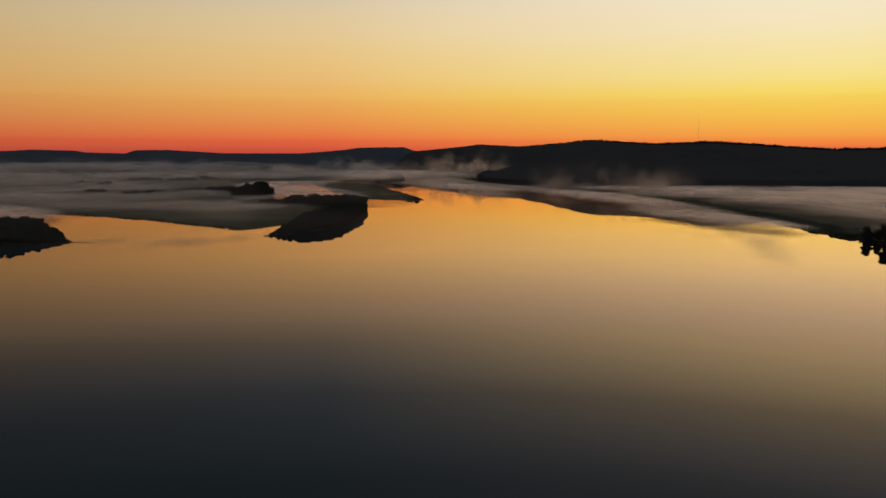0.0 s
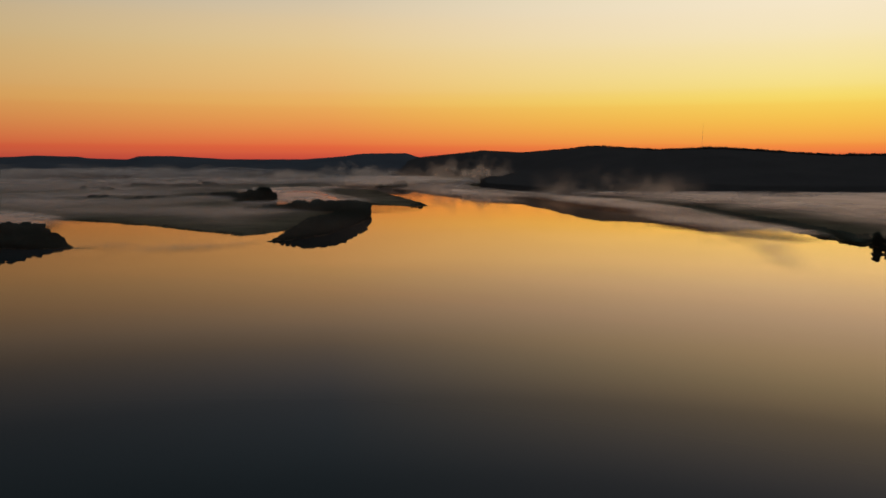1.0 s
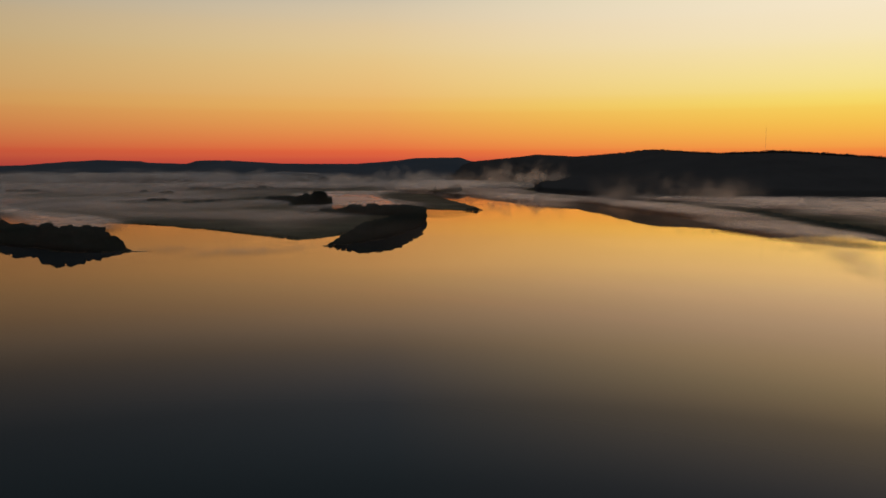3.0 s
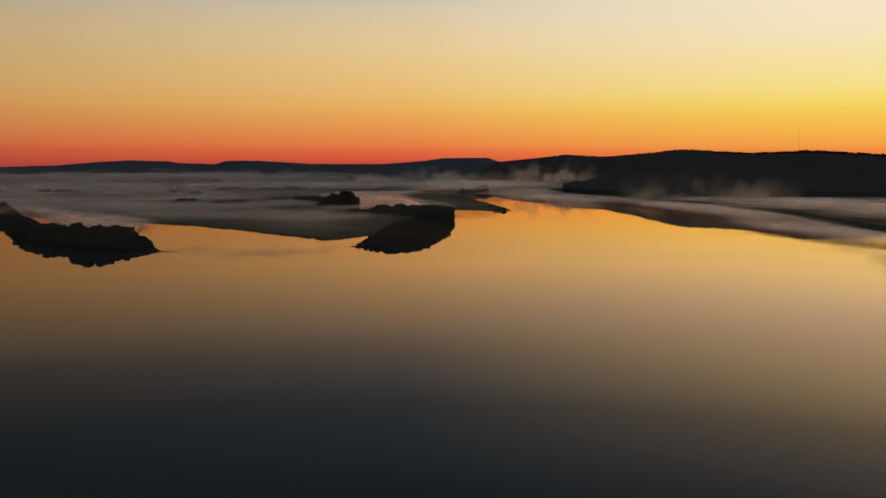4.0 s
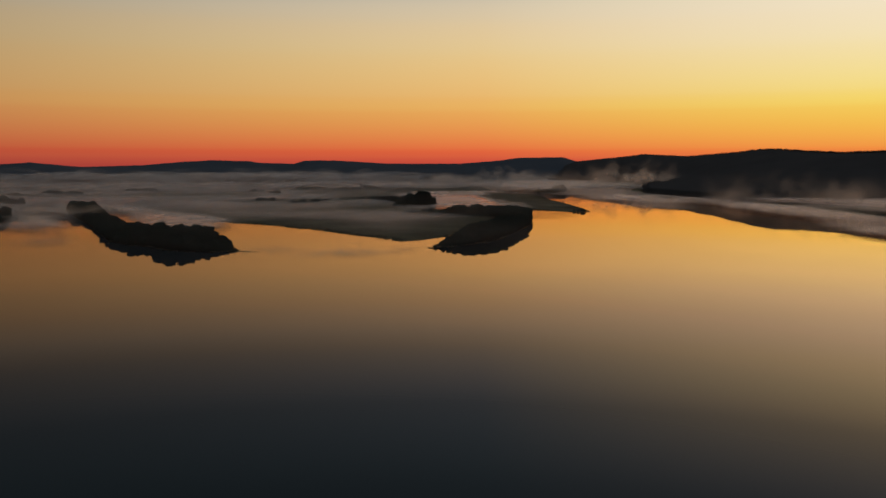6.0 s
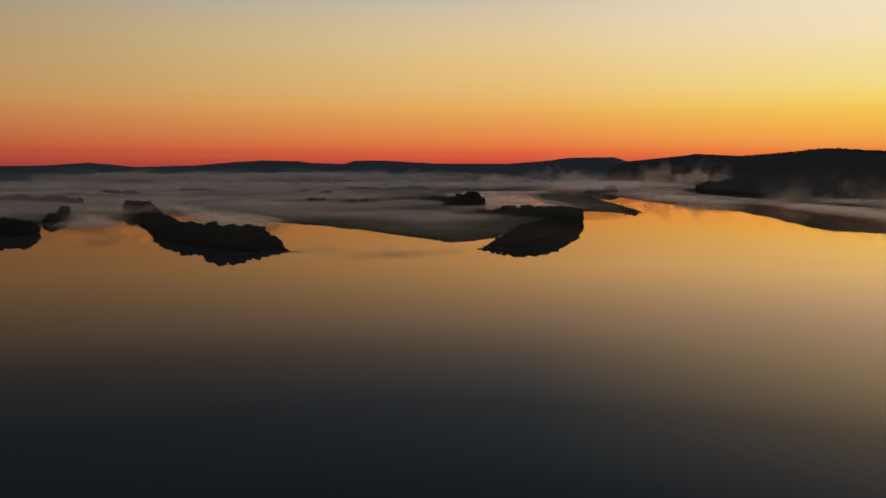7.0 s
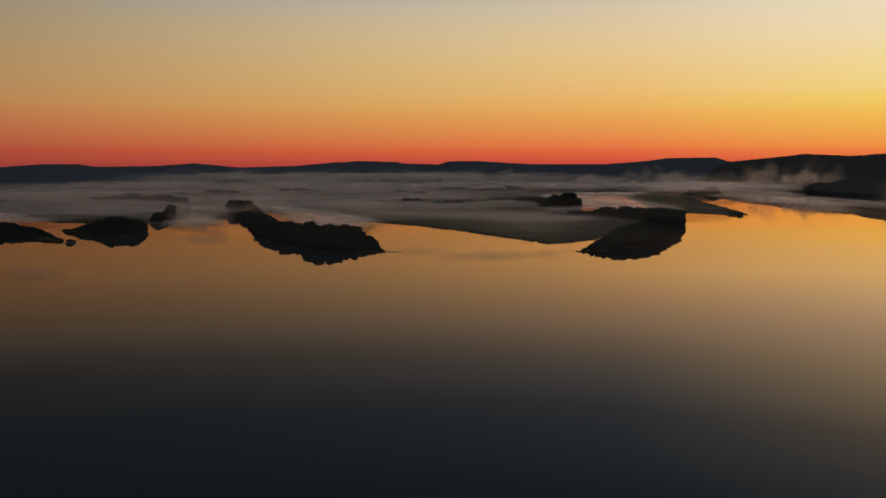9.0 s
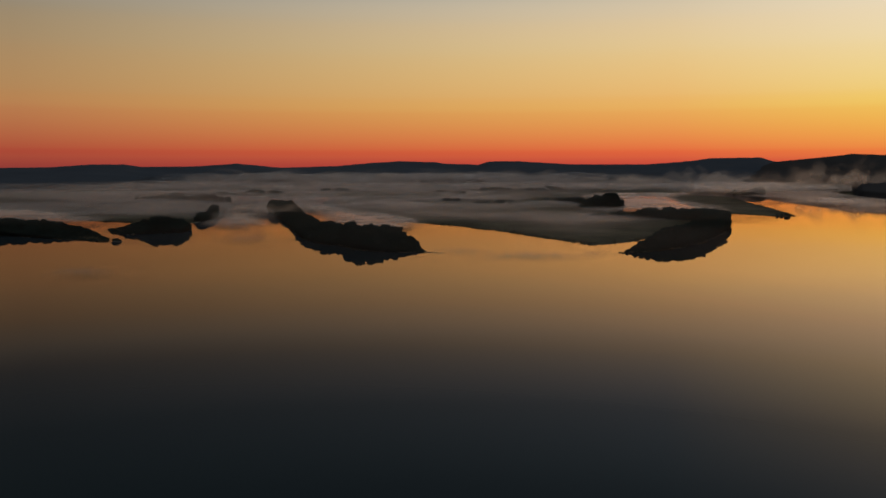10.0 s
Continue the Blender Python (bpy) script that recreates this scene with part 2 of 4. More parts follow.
# ---------------------------------------------------------------- the plan of the land
ISLAND = [(-263, 584), (-273, 575), (-291, 574), (-312, 578), (-341, 604), (-360, 608), (-394, 638), (-450, 708), (-509, 788), (-574, 866),
          (-657, 963), (-726, 1066), (-700, 1078), (-579, 920), (-488, 804), (-415, 720), (-364, 684), (-332, 670), (-292, 632)]
MARSH_SHORE = [(-432, 878), (-350, 843), (-267, 778), (-195, 710), (-166, 684), (-151, 702), (-138, 752), (-128, 830), (-121, 880), (-115, 840), (-121, 750), (-130, 685),
         (-134, 630), (-118, 649), (-102, 686), (-92, 740), (-88, 826), (-86, 922), (-96, 1013), (-120, 1050), (-200, 1075), (-258, 1190),
         (-262, 1300), (-330, 1560), (-390, 1830), (-290, 1800), (-268, 1769), (-171, 1358), (-131, 1231), (-99, 1183), (-44, 1137),
         (-29, 1150), (-39, 1236), (-85, 1475), (-153, 1812)]
PLAIN = [(-260, 1950), (-330, 2400), (-200, 2800), (150, 2900), (600, 2900),
         (600, 4950), (-4950, 4950), (-4950, 1500), (-2500, 1200), (-1200, 950), (-911, 800), (-745, 750), (-661, 742), (-612, 752), (-645, 850),
         (-760, 1010), (-910, 1200), (-1190, 1570), (-1080, 1520), (-860, 1500), (-760, 1250), (-560, 1000)]
MARSH = MARSH_SHORE + PLAIN
BANK = [(20, 2050), (79, 1835), (161, 1575), (215, 1468), (278, 1299), (296, 1227), (311, 1104), (301, 960), (304, 866), (308, 803), (303, 724), (298, 654),
        (299, 613), (302, 594), (300, 560), (330, 300), (600, -100), (4950, -1000), (4950, 4950), (900, 2900), (100, 2500)]
WEST_ISLE = [(-630, 662), (-585, 622), (-566, 618), (-553, 634), (-538, 654), (-552, 682), (-592, 700), (-616, 684)]
FAR_WEST_ISLE = [(-663, 569), (-626, 569), (-591, 560), (-562, 564), (-529, 556), (-546, 576), (-622, 627), (-682, 640), (-800, 660), (-900, 620), (-800, 560)]
ISLET = [(-190, 2150), (-170, 2060), (-110, 2020), (-92, 2060), (-105, 2170)]
LANDS = [ISLAND, MARSH, BANK, WEST_ISLE, FAR_WEST_ISLE, ISLET]


def wave(x, y, size, seed, octaves=4):
    """Smooth noise of about -1 to 1 with features of that size."""
    r = np.random.RandomState(seed)
    s = np.zeros(np.shape(x))
    amp, total = 1.0, 0.0
    for o in range(octaves):
        for k in range(4):
            a = r.uniform(0, 2 * np.pi)
            f = 2 * np.pi / size * r.uniform(0.7, 1.4) * 2 ** o
            s = s + amp * np.sin((x * np.cos(a) + y * np.sin(a)) * f + r.uniform(0, 7))
        total += amp * 2.2
        amp *= 0.55
    return s / total


def inside(poly, x, y):
    """The distance to the outline, in metres, positive inside."""
    p = np.array(poly, float)
    q = np.roll(p, -1, 0)
    best, odd = np.full(np.shape(x), 1e9), np.zeros(np.shape(x), bool)
    for (ax, ay), (bx, by) in zip(p, q):
        dx, dy = bx - ax, by - ay
        u = np.clip(((x - ax) * dx + (y - ay) * dy) / (dx * dx + dy * dy), 0, 1)
        best = np.minimum(best, np.hypot(x - ax - u * dx, y - ay - u * dy))
        if dy:
            odd ^= ((ay > y) != (by > y)) & (x < ax + (y - ay) * dx / dy)
    return np.where(odd, best, -best)


def shore(x, y):
    """How far from the water, metres; negative out on the river. The bank line wanders a little."""
    d = np.full(np.shape(x), -1e9)
    for poly in LANDS:
        d = np.maximum(d, inside(poly, x, y))
    reach = np.hypot(x, y)
    return d + 3.0 * wave(x, y, 60.0, 5) * np.clip(reach / 1500, 0.3, 2) + 1.0 * wave(x, y, 14.0, 6)


def ground_z(x, y):
    d = shore(x, y)
    return np.clip(d * 0.14, -3.0, 0.8) + np.clip(d / 60, 0, 1) * (0.35 + 0.35 * wave(x, y, 120.0, 8))


def mesh_from(name, verts, faces, smooth=True):
    me = bpy.data.meshes.new(name)
    me.from_pydata([tuple(v) for v in np.asarray(verts, float)], [], [tuple(int(i) for i in f) for f in faces])
    if smooth:
        me.polygons.foreach_set("use_smooth", [True] * len(me.polygons))
    me.update()
    return me


def part(name, data, mat, parent=None, label=""):
    """One mesh object, from a mesh or a bmesh, under a thing or a part."""
    if isinstance(data, bmesh.types.BMesh):
        me = bpy.data.meshes.new(name)
        data.to_mesh(me)
        data.free()
        data = me
    if not data.materials:
        data.materials.append(mat)
    ob = new(name, data)
    ob.parent = parent
    return tagged(ob, label)


def polar(azimuths, radii, height):
    """A sheet over headings (degrees to the right of +y) and ranges, at the heights that height(x, y, a, r) gives."""
    a, r = np.meshgrid(np.radians(azimuths), radii, indexing="ij")
    x, y = r * np.sin(a), r * np.cos(a)
    z = height(x, y, np.degrees(a), r)
    n, k = a.shape
    i = np.arange(n * k).reshape(n, k)
    faces = np.stack([i[:-1, :-1], i[1:, :-1], i[1:, 1:], i[:-1, 1:]], -1).reshape(-1, 4)
    return np.stack([x, y, z], -1).reshape(-1, 3), faces


# ---------------------------------------------------------------- ground, water, hills
def build_ground():
    az = np.concatenate([np.arange(-180, -62, 4.0), np.arange(-62, 42, 0.22), np.arange(42, 181, 4.0)])
    rr = np.concatenate([[0, 60, 150, 250, 350], 430 * 1.0122 ** np.arange(201)])
    v, f = polar(az, rr, lambda x, y, a, r: ground_z(x, y))
    g = part("ground", mesh_from("ground", v, f), GRASS)
    tagged(g, "flat marshy river land of dark wet grass, partly under water", "ground", kind="structure")


def build_water():
    v, f = polar(np.arange(-180, 181, 3.0), np.array([0, 100, 300, 700, 1500, 3000, 4940]), lambda x, y, a, r: 0 * x)
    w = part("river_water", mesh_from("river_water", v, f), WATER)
    tagged(w, "wide still river mirroring the orange dusk sky", "water", kind="structure")


# heading, elevation of the skyline seen from the start of the way
FAR_LINE = [(-75, 0.1), (-58, 0.05), (-51, 0.0), (-48, 0.03), (-45.7, 0.21), (-43.7, 0.21), (-42.8, 0.06), (-39.5, 0.09), (-36.8, 0.28), (-34, 0.01),
            (-30.3, 0.12), (-27.9, 0.34), (-26, 0.44), (-24.7, 0.41), (-23.6, 0.38), (-23.1, 0.28), (-20.8, 0.21), (-20.1, 0.43), (-18, 0.44),
            (-14.5, 0.23), (-9.7, 0.23), (-7.0, 0.43), (-5.7, 0.62), (-2.7, 0.66), (-1.9, 0.40), (1, 0.1), (6, 0.0)]
HILL_LINE = [(-6, -0.85), (-3.4, -0.2), (-1.9, 0.38), (0.6, 0.62), (2.5, 0.86), (5.2, 0.71), (8.3, 0.97), (9.4, 1.12), (10.5, 1.15), (12, 1.04), (13.8, 0.92),
             (15.6, 0.95), (17.4, 1.05), (19.1, 0.97), (22.5, 0.70), (24.8, 0.55), (27.6, 0.58), (34, 0.9), (45, 0.6), (60, 0.4)]
HILL_FAR = [(-6, 4050), (-3.2, 4050), (2.5, 3700), (10.5, 2450), (17.4, 1950), (27, 2050), (45, 2200), (60, 2300)]
HILL_FOOT = [(-6, 3500), (-3.2, 3400), (1.0, 3000), (4.0, 2350), (6.5, 1800), (8.3, 1500), (12.0, 1480), (17.0, 1530), (28.0, 1610), (45, 1750), (60, 1800)]
HEADLAND = [(2.3, 1950), (2.75, 1840), (5.8, 1590), (8.3, 1485), (12.0, 1480)]


def along(table, a):
    return np.interp(a, [p[0] for p in table], [p[1] for p in table])


def tree_top(a):
    return 9.0 * np.clip((a + 2.4) / 13, 0.15, 1)


def far_z(x, y, a, r):
    crest = 60 + 4480 * np.tan(np.radians(along(FAR_LINE, a)))
    foot = 3300 + 250 * np.sin(np.radians(a) * 9) - 1000 * np.clip((-38 - a) / 10, 0, 1)
    u = np.clip((r - foot) / (4480 - foot), 0, 1)
    s = u * u * (3 - 2 * u)
    back = np.clip((r - 4480) / 400, 0, 1)
    return crest * s * (1 - 0.5 * back) + 3.0 * s * (1 - s) * 4 * wave(x, y, 420.0, 21) - 2 + s * wave(x, y, 60.0, 22) * 1.5


def hill_z(x, y, a, r):
    """The top of the canopy: a wall of trees along the foot, then the wooded slope up to the crest."""
    d, foot = along(HILL_FAR, a), along(HILL_FOOT, a)
    crest = 60 + d * np.tan(np.radians(along(HILL_LINE, a))) - 0.55 * tree_top(a)
    u = np.clip((r - foot) / (d - foot), 0, 1)
    near = along(HEADLAND, a)
    edge = np.clip((r - foot) / 30, 0, 1)
    s = 0.4 * np.sqrt(u) * edge + 0.6 * u * u * (3 - 2 * u)
    back = np.clip((r - d) / 500, 0, 1)
    rough = 6 * np.clip(u * 4, 0, 1) * np.clip((1 - u) * 3, 0, 1) * wave(x, y, 260.0, 31) + edge * (1.2 * wave(x, y, 45.0, 32) + 0.8 * wave(x, y, 17.0, 33, 2))
    slope = crest * s * (1 - 0.7 * back) + 13.0 * edge * (1 - u) + rough
    point = (15.0 + 1.2 * wave(x, y, 30.0, 34)) * np.clip((r - near) / 25, 0, 1) + np.clip((r - near) * 0.045, 0, 26)
    point = point * np.clip((a - 2.3) / 0.4, 0, 1) ** 0.6 * np.clip((14 - a) / 4, 0, 1)
    return np.maximum(slope, point) - 1.5


def blobs(points, sizes, seed, subdiv=1):
    """Many rough crowns in one mesh: points at their bases, sizes (width, height)."""
    bm = bmesh.new()
    bmesh.ops.create_icosphere(bm, subdivisions=subdiv, radius=1.0)
    unit = np.array([v.co[:] for v in bm.verts])
    tri = np.array([[v.index for v in f.verts] for f in bm.faces])
    bm.free()
    r = np.random.RandomState(seed)
    n, k = len(points), len(unit)
    p, s = np.asarray(points, float), np.asarray(sizes, float)
    jit = 1 + 0.16 * r.randn(n, k, 1)
    jit = np.clip(jit, 0.5, 1.5)
    v = unit[None] * jit
    v[..., 0] *= s[:, None, 0] / 2
    v[..., 1] *= s[:, None, 0] / 2
    v[..., 2] = v[..., 2] * s[:, None, 1] / 2 + s[:, None, 1] * 0.5
    v += p[:, None, :]
    f = tri[None] + (np.arange(n) * k)[:, None, None]
    return v.reshape(-1, 3), f.reshape(-1, 3)


def spires(points, sizes, seed):
    """Many pointed crowns, each a ragged cone of two tiers, in one mesh."""
    r = np.random.RandomState(seed)
    n, m = len(points), 5
    p, s = np.asarray(points, float), np.asarray(sizes, float)
    ang = np.arange(m) / m * 2 * np.pi
    rings = []
    for zf, rf in ((0.05, 0.5), (0.42, 0.42), (0.74, 0.24)):
        rad = rf * s[:, None, 0] * r.uniform(0.65, 1.25, (n, m))
        a = ang[None] + r.uniform(0, 6, (n, 1))
        rings.append(np.stack([rad * np.cos(a), rad * np.sin(a), s[:, None, 1] * (zf + r.uniform(-0.05, 0.05, (n, m)))], -1))
    tip = np.stack([r.uniform(-.05, .05, n) * s[:, 0], r.uniform(-.05, .05, n) * s[:, 0], s[:, 1]], -1)[:, None]
    v = np.concatenate(rings + [tip], 1) + p[:, None]
    f = []
    for j in range(2):
        for i in range(m):
            a, b, c, d = j * m + i, j * m + (i + 1) % m, (j + 1) * m + (i + 1) % m, (j + 1) * m + i
            f += [(a, b, c), (a, c, d)]
    f += [(2 * m + i, 2 * m + (i + 1) % m, 3 * m) for i in range(m)]
    f = np.array(f)[None] + (np.arange(n) * (3 * m + 1))[:, None, None]
    return v.reshape(-1, 3), f.reshape(-1, 3)


def build_hills():
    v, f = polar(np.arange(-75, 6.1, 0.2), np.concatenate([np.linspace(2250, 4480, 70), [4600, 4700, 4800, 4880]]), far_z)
    tagged(part("far_ridge", mesh_from("far_ridge", v, f), HAZED_WOODS), "low wooded ridge along the horizon, coloured blue-grey for haze", "ridge", kind="structure")
    az = np.concatenate([np.arange(-6, 2.1, 0.12), np.arange(2.1, 2.8, 0.03), np.arange(2.8, 31, 0.1), np.arange(31, 60.1, 1.0)])
    a, u = np.meshgrid(np.radians(az), np.concatenate([np.linspace(-0.03, 0.08, 36), np.linspace(0.09, 1.1, 130), np.linspace(1.15, 1.6, 8)]), indexing="ij")
    d, foot = along(HILL_FAR, np.degrees(a)), along(HILL_FOOT, np.degrees(a))
    foot += (np.minimum(foot, along(HEADLAND, np.degrees(a))) - foot) * np.clip((np.degrees(a) - 0.9) / 1.2, 0, 1)
    r = np.minimum(foot + (d - foot) * u, 4800)
    x, y = r * np.sin(a), r * np.cos(a)
    z = hill_z(x, y, np.degrees(a), r)
    n, k = a.shape
    i = np.arange(n * k).reshape(n, k)
    f = np.stack([i[:-1, :-1], i[1:, :-1], i[1:, 1:], i[:-1, 1:]], -1).reshape(-1, 4)
    tagged(part("wooded_hill", mesh_from("wooded_hill", np.stack([x, y, z], -1).reshape(-1, 3), f), WOODS),
           "long dark wooded hill beside the river", "hill", kind="structure")
    # the tips that stand out of the canopy along the crest
    rs = np.random.RandomState(3)
    n = 6000
    aa = rs.uniform(-2.5, 31, n)
    uu = rs.uniform(0.955, 1.05, n)
    dd, ft = along(HILL_FAR, aa), along(HILL_FOOT, aa)
    rr = ft + (dd - ft) * uu
    x, y = rr * np.sin(np.radians(aa)), rr * np.cos(np.radians(aa))
    h = (rs.uniform(5.0, 12.5, n) + 1.6 * wave(x, y, 90.0, 40)) * tree_top(aa) / 9 + 0.6
    z = hill_z(x, y, aa, rr) - 0.5 * h
    v, f = spires(np.stack([x, y, z], -1), np.stack([h * rs.uniform(0.5, 0.8, n), h], -1), 4)
    t = part("hill_forest", mesh_from("hill_forest", v, f), WOODS)
    tagged(t, "dense dark conifer forest covering the hill", "forest", kind="stuff")


build_ground()
build_water()
build_hills()


# ---------------------------------------------------------------- trees
def limb(bm, a, b, r0, r1, sides=6):
    """A tapered limb from a to b."""
    a, b = Vector(a), Vector(b)
    turn = (b - a).to_track_quat("Z", "Y").to_matrix()
    rings = []
    for c, r in ((a, r0), (b, r1)):
        rings.append([bm.verts.new(c + turn @ Vector((math.cos(k / sides * math.tau) * r, math.sin(k / sides * math.tau) * r, 0))) for k in range(sides)])
    for k in range(sides):
        bm.faces.new((rings[0][k], rings[0][(k + 1) % sides], rings[1][(k + 1) % sides], rings[1][k]))
    bm.faces.new(rings[1])


def crown_mesh(name, lobes, leaves, seed, leaf=0.55):
    """A crown of ragged leafy lobes (x, y, z, width, height) with many loose leaf sprays standing out of them."""
    r = np.random.RandomState(seed)
    L = np.array(lobes, float)
    v, f = blobs(L[:, :3] - np.stack([0 * L[:, 0], 0 * L[:, 0], L[:, 4] * 0.43], -1), L[:, 3:5] * 0.86, seed, subdiv=2)
    vs, fs = [v], [f]
    which = r.randint(0, len(L), leaves)
    d = r.randn(leaves, 3)
    d /= np.linalg.norm(d, axis=1)[:, None]
    c = L[which, :3] + d * np.stack([L[which, 3], L[which, 3], L[which, 4]], -1) / 2 * r.uniform(0.82, 1.12, (leaves, 1))
    e1, e2 = r.randn(leaves, 3), r.randn(leaves, 3)
    for e in (e1, e2):
        e /= np.linalg.norm(e, axis=1)[:, None]
    s = leaf * r.uniform(0.6, 1.5, (leaves, 1))
    q = np.stack([c - e1 * s, c + e2 * s * 0.8, c + e1 * s, c - e2 * s * 0.8], 1).reshape(-1, 3)
    vs.append(q)
    fs2 = np.arange(leaves * 4).reshape(-1, 4) + len(v)
    me = mesh_from(name, np.concatenate(vs), [tuple(t) for t in f] + [tuple(t) for t in fs2], False)
    me.polygons.foreach_set("use_smooth", [True] * len(f) + [False] * leaves)
    return me


def tree(seed, height=10.0, width=8.0):
    """A broad riverside tree, ten metres high, its foliage close to the ground."""
    r = random.Random(seed)
    root = new("tree")
    bm = bmesh.new()
    limb(bm, (0, 0, -1.0), (0.2, 0.1, height * 0.42), 0.26, 0.17)
    limb(bm, (0.2, 0.1, height * 0.42), (0.1, 0.3, height * 0.82), 0.17, 0.05)
    trunk = part("trunk", bm, BARK, root, "rough grey-brown trunk")
    lobes = []
    for k in range(5):
        a = k / 5 * math.tau + r.uniform(-0.4, 0.4)
        d = width * r.uniform(0.18, 0.3)
        z = height * r.uniform(0.34, 0.62)
        tip = (d * math.cos(a), d * math.sin(a), z)
        bm = bmesh.new()
        limb(bm, (0.15, 0.1, height * r.uniform(0.2, 0.4)), tip, 0.11, 0.03, 5)
        part("limb", bm, BARK, trunk)
        lobes.append((*tip, width * r.uniform(0.38, 0.5), height * r.uniform(0.28, 0.42)))
    for k in range(16):
        a, d, z = r.uniform(0, math.tau), width * r.uniform(0.15, 0.46), height * r.uniform(0.16, 0.78)
        d *= 1 - 0.5 * max(0.0, z / height - 0.4)
        lobes.append((d * math.cos(a), d * math.sin(a), z, width * r.uniform(0.2, 0.34), height * r.uniform(0.14, 0.24)))
    for k in range(5):
        lobes.append((r.uniform(-1, 1) * width * 0.16, r.uniform(-1, 1) * width * 0.16, height * r.uniform(0.64, 0.82), width * r.uniform(0.3, 0.45), height * r.uniform(0.22, 0.36)))
    lobes.append((0, 0, height * 0.24, width * 0.8, height * 0.36))
    part("crown", crown_mesh("crown", lobes, 1100, seed, 0.45), LEAF, root, "dense dark green foliage")
    return root


def bush(seed):
    r = random.Random(seed)
    root = new("bush")
    lobes = []
    for k in range(6):
        a = r.uniform(0, math.tau)
        d = r.uniform(0.2, 1.5)
        lobes.append((d * math.cos(a), d * math.sin(a), r.uniform(0.8, 1.7), r.uniform(1.6, 2.6), r.uniform(1.4, 2.2)))
        bm = bmesh.new()
        limb(bm, (0, 0, -0.3), (d * math.cos(a) * 0.8, d * math.sin(a) * 0.8, 1.1), 0.07, 0.02, 5)
        part("stem", bm, BARK, root)
    part("foliage", crown_mesh("foliage", lobes, 160, seed, 0.3), LEAF, root)
    return root


TREES = [tree(11), tree(12, 10, 7.0), tree(13, 10, 9.5), tree(14, 10, 6.2)]
for t0 in TREES:
    tagged(t0, "broad leafy willow with dark crown on the low island", "tree", "trees on the river islands")
BUSHES = [bush(31), bush(32), bush(33)]
for b0 in BUSHES:
    tagged(b0, "low dark round bush standing in misty marsh grass", "bush", "bushes on the marsh")
used_tree, used_bush = set(), set()


def plant(kinds, used, x, y, height, base, r, label="", group="", spread=1.0):
    k = r.randrange(len(kinds))
    s = height / base
    z = float(ground_z(np.array(x), np.array(y)))
    m = Matrix.LocRotScale((x, y, max(z, 0.05)), Euler((0, 0, r.uniform(0, math.tau))), (s * spread, s * spread, s))
    if k not in used:
        used.add(k)
        ob = kinds[k]
        ob.matrix_basis = m
    else:
        src = kinds[k]
        ob = copy_thing(src, Matrix.Identity(4))
        ob.matrix_basis = m
    return tagged(ob, label, "", group)


def scatter(poly, gap, margin, seed, keep=None):
    """Points in a plan outline at least gap apart and margin from its rim."""
    r = np.random.RandomState(seed)
    p = np.array(poly, float)
    lo, hi = p.min(0), p.max(0)
    n = int(6 * (hi[0] - lo[0]) * (hi[1] - lo[1]) / gap ** 2)
    c = r.uniform(lo, hi, (n, 2))
    d = inside(poly, c[:, 0], c[:, 1])
    c = c[d > margin]
    out = []
    cells = {}
    for x, y in c:
        if keep and not keep(x, y):
            continue
        i, j = int(x // gap), int(y // gap)
        if any((x - a) ** 2 + (y - b) ** 2 < gap * gap for di in (-1, 0, 1) for dj in (-1, 0, 1) for a, b in cells.get((i + di, j + dj), ())):
            continue
        cells.setdefault((i, j), []).append((x, y))
        out.append((float(x), float(y)))
    return out


ARM = [(-132, 634), (-118, 652), (-103, 688), (-93, 742), (-89, 826), (-87, 922), (-97, 1010), (-122, 1046), (-176, 1040), (-246, 1050), (-250, 1022),
       (-176, 1010), (-124, 1005), (-108, 950), (-109, 860), (-111, 780), (-117, 720), (-127, 668)]
CLUMP = [(-312, 1236), (-262, 1232), (-258, 1262), (-300, 1270)]
WEST_ROW = [(-1110, 1200), (-1050, 1222), (-985, 1216), (-892, 1160), (-880, 1180), (-980, 1250), (-1060, 1260)]
WEST_SHORE = [(-720, 935), (-644, 836), (-622, 786), (-630, 788), (-660, 842), (-728, 942)]


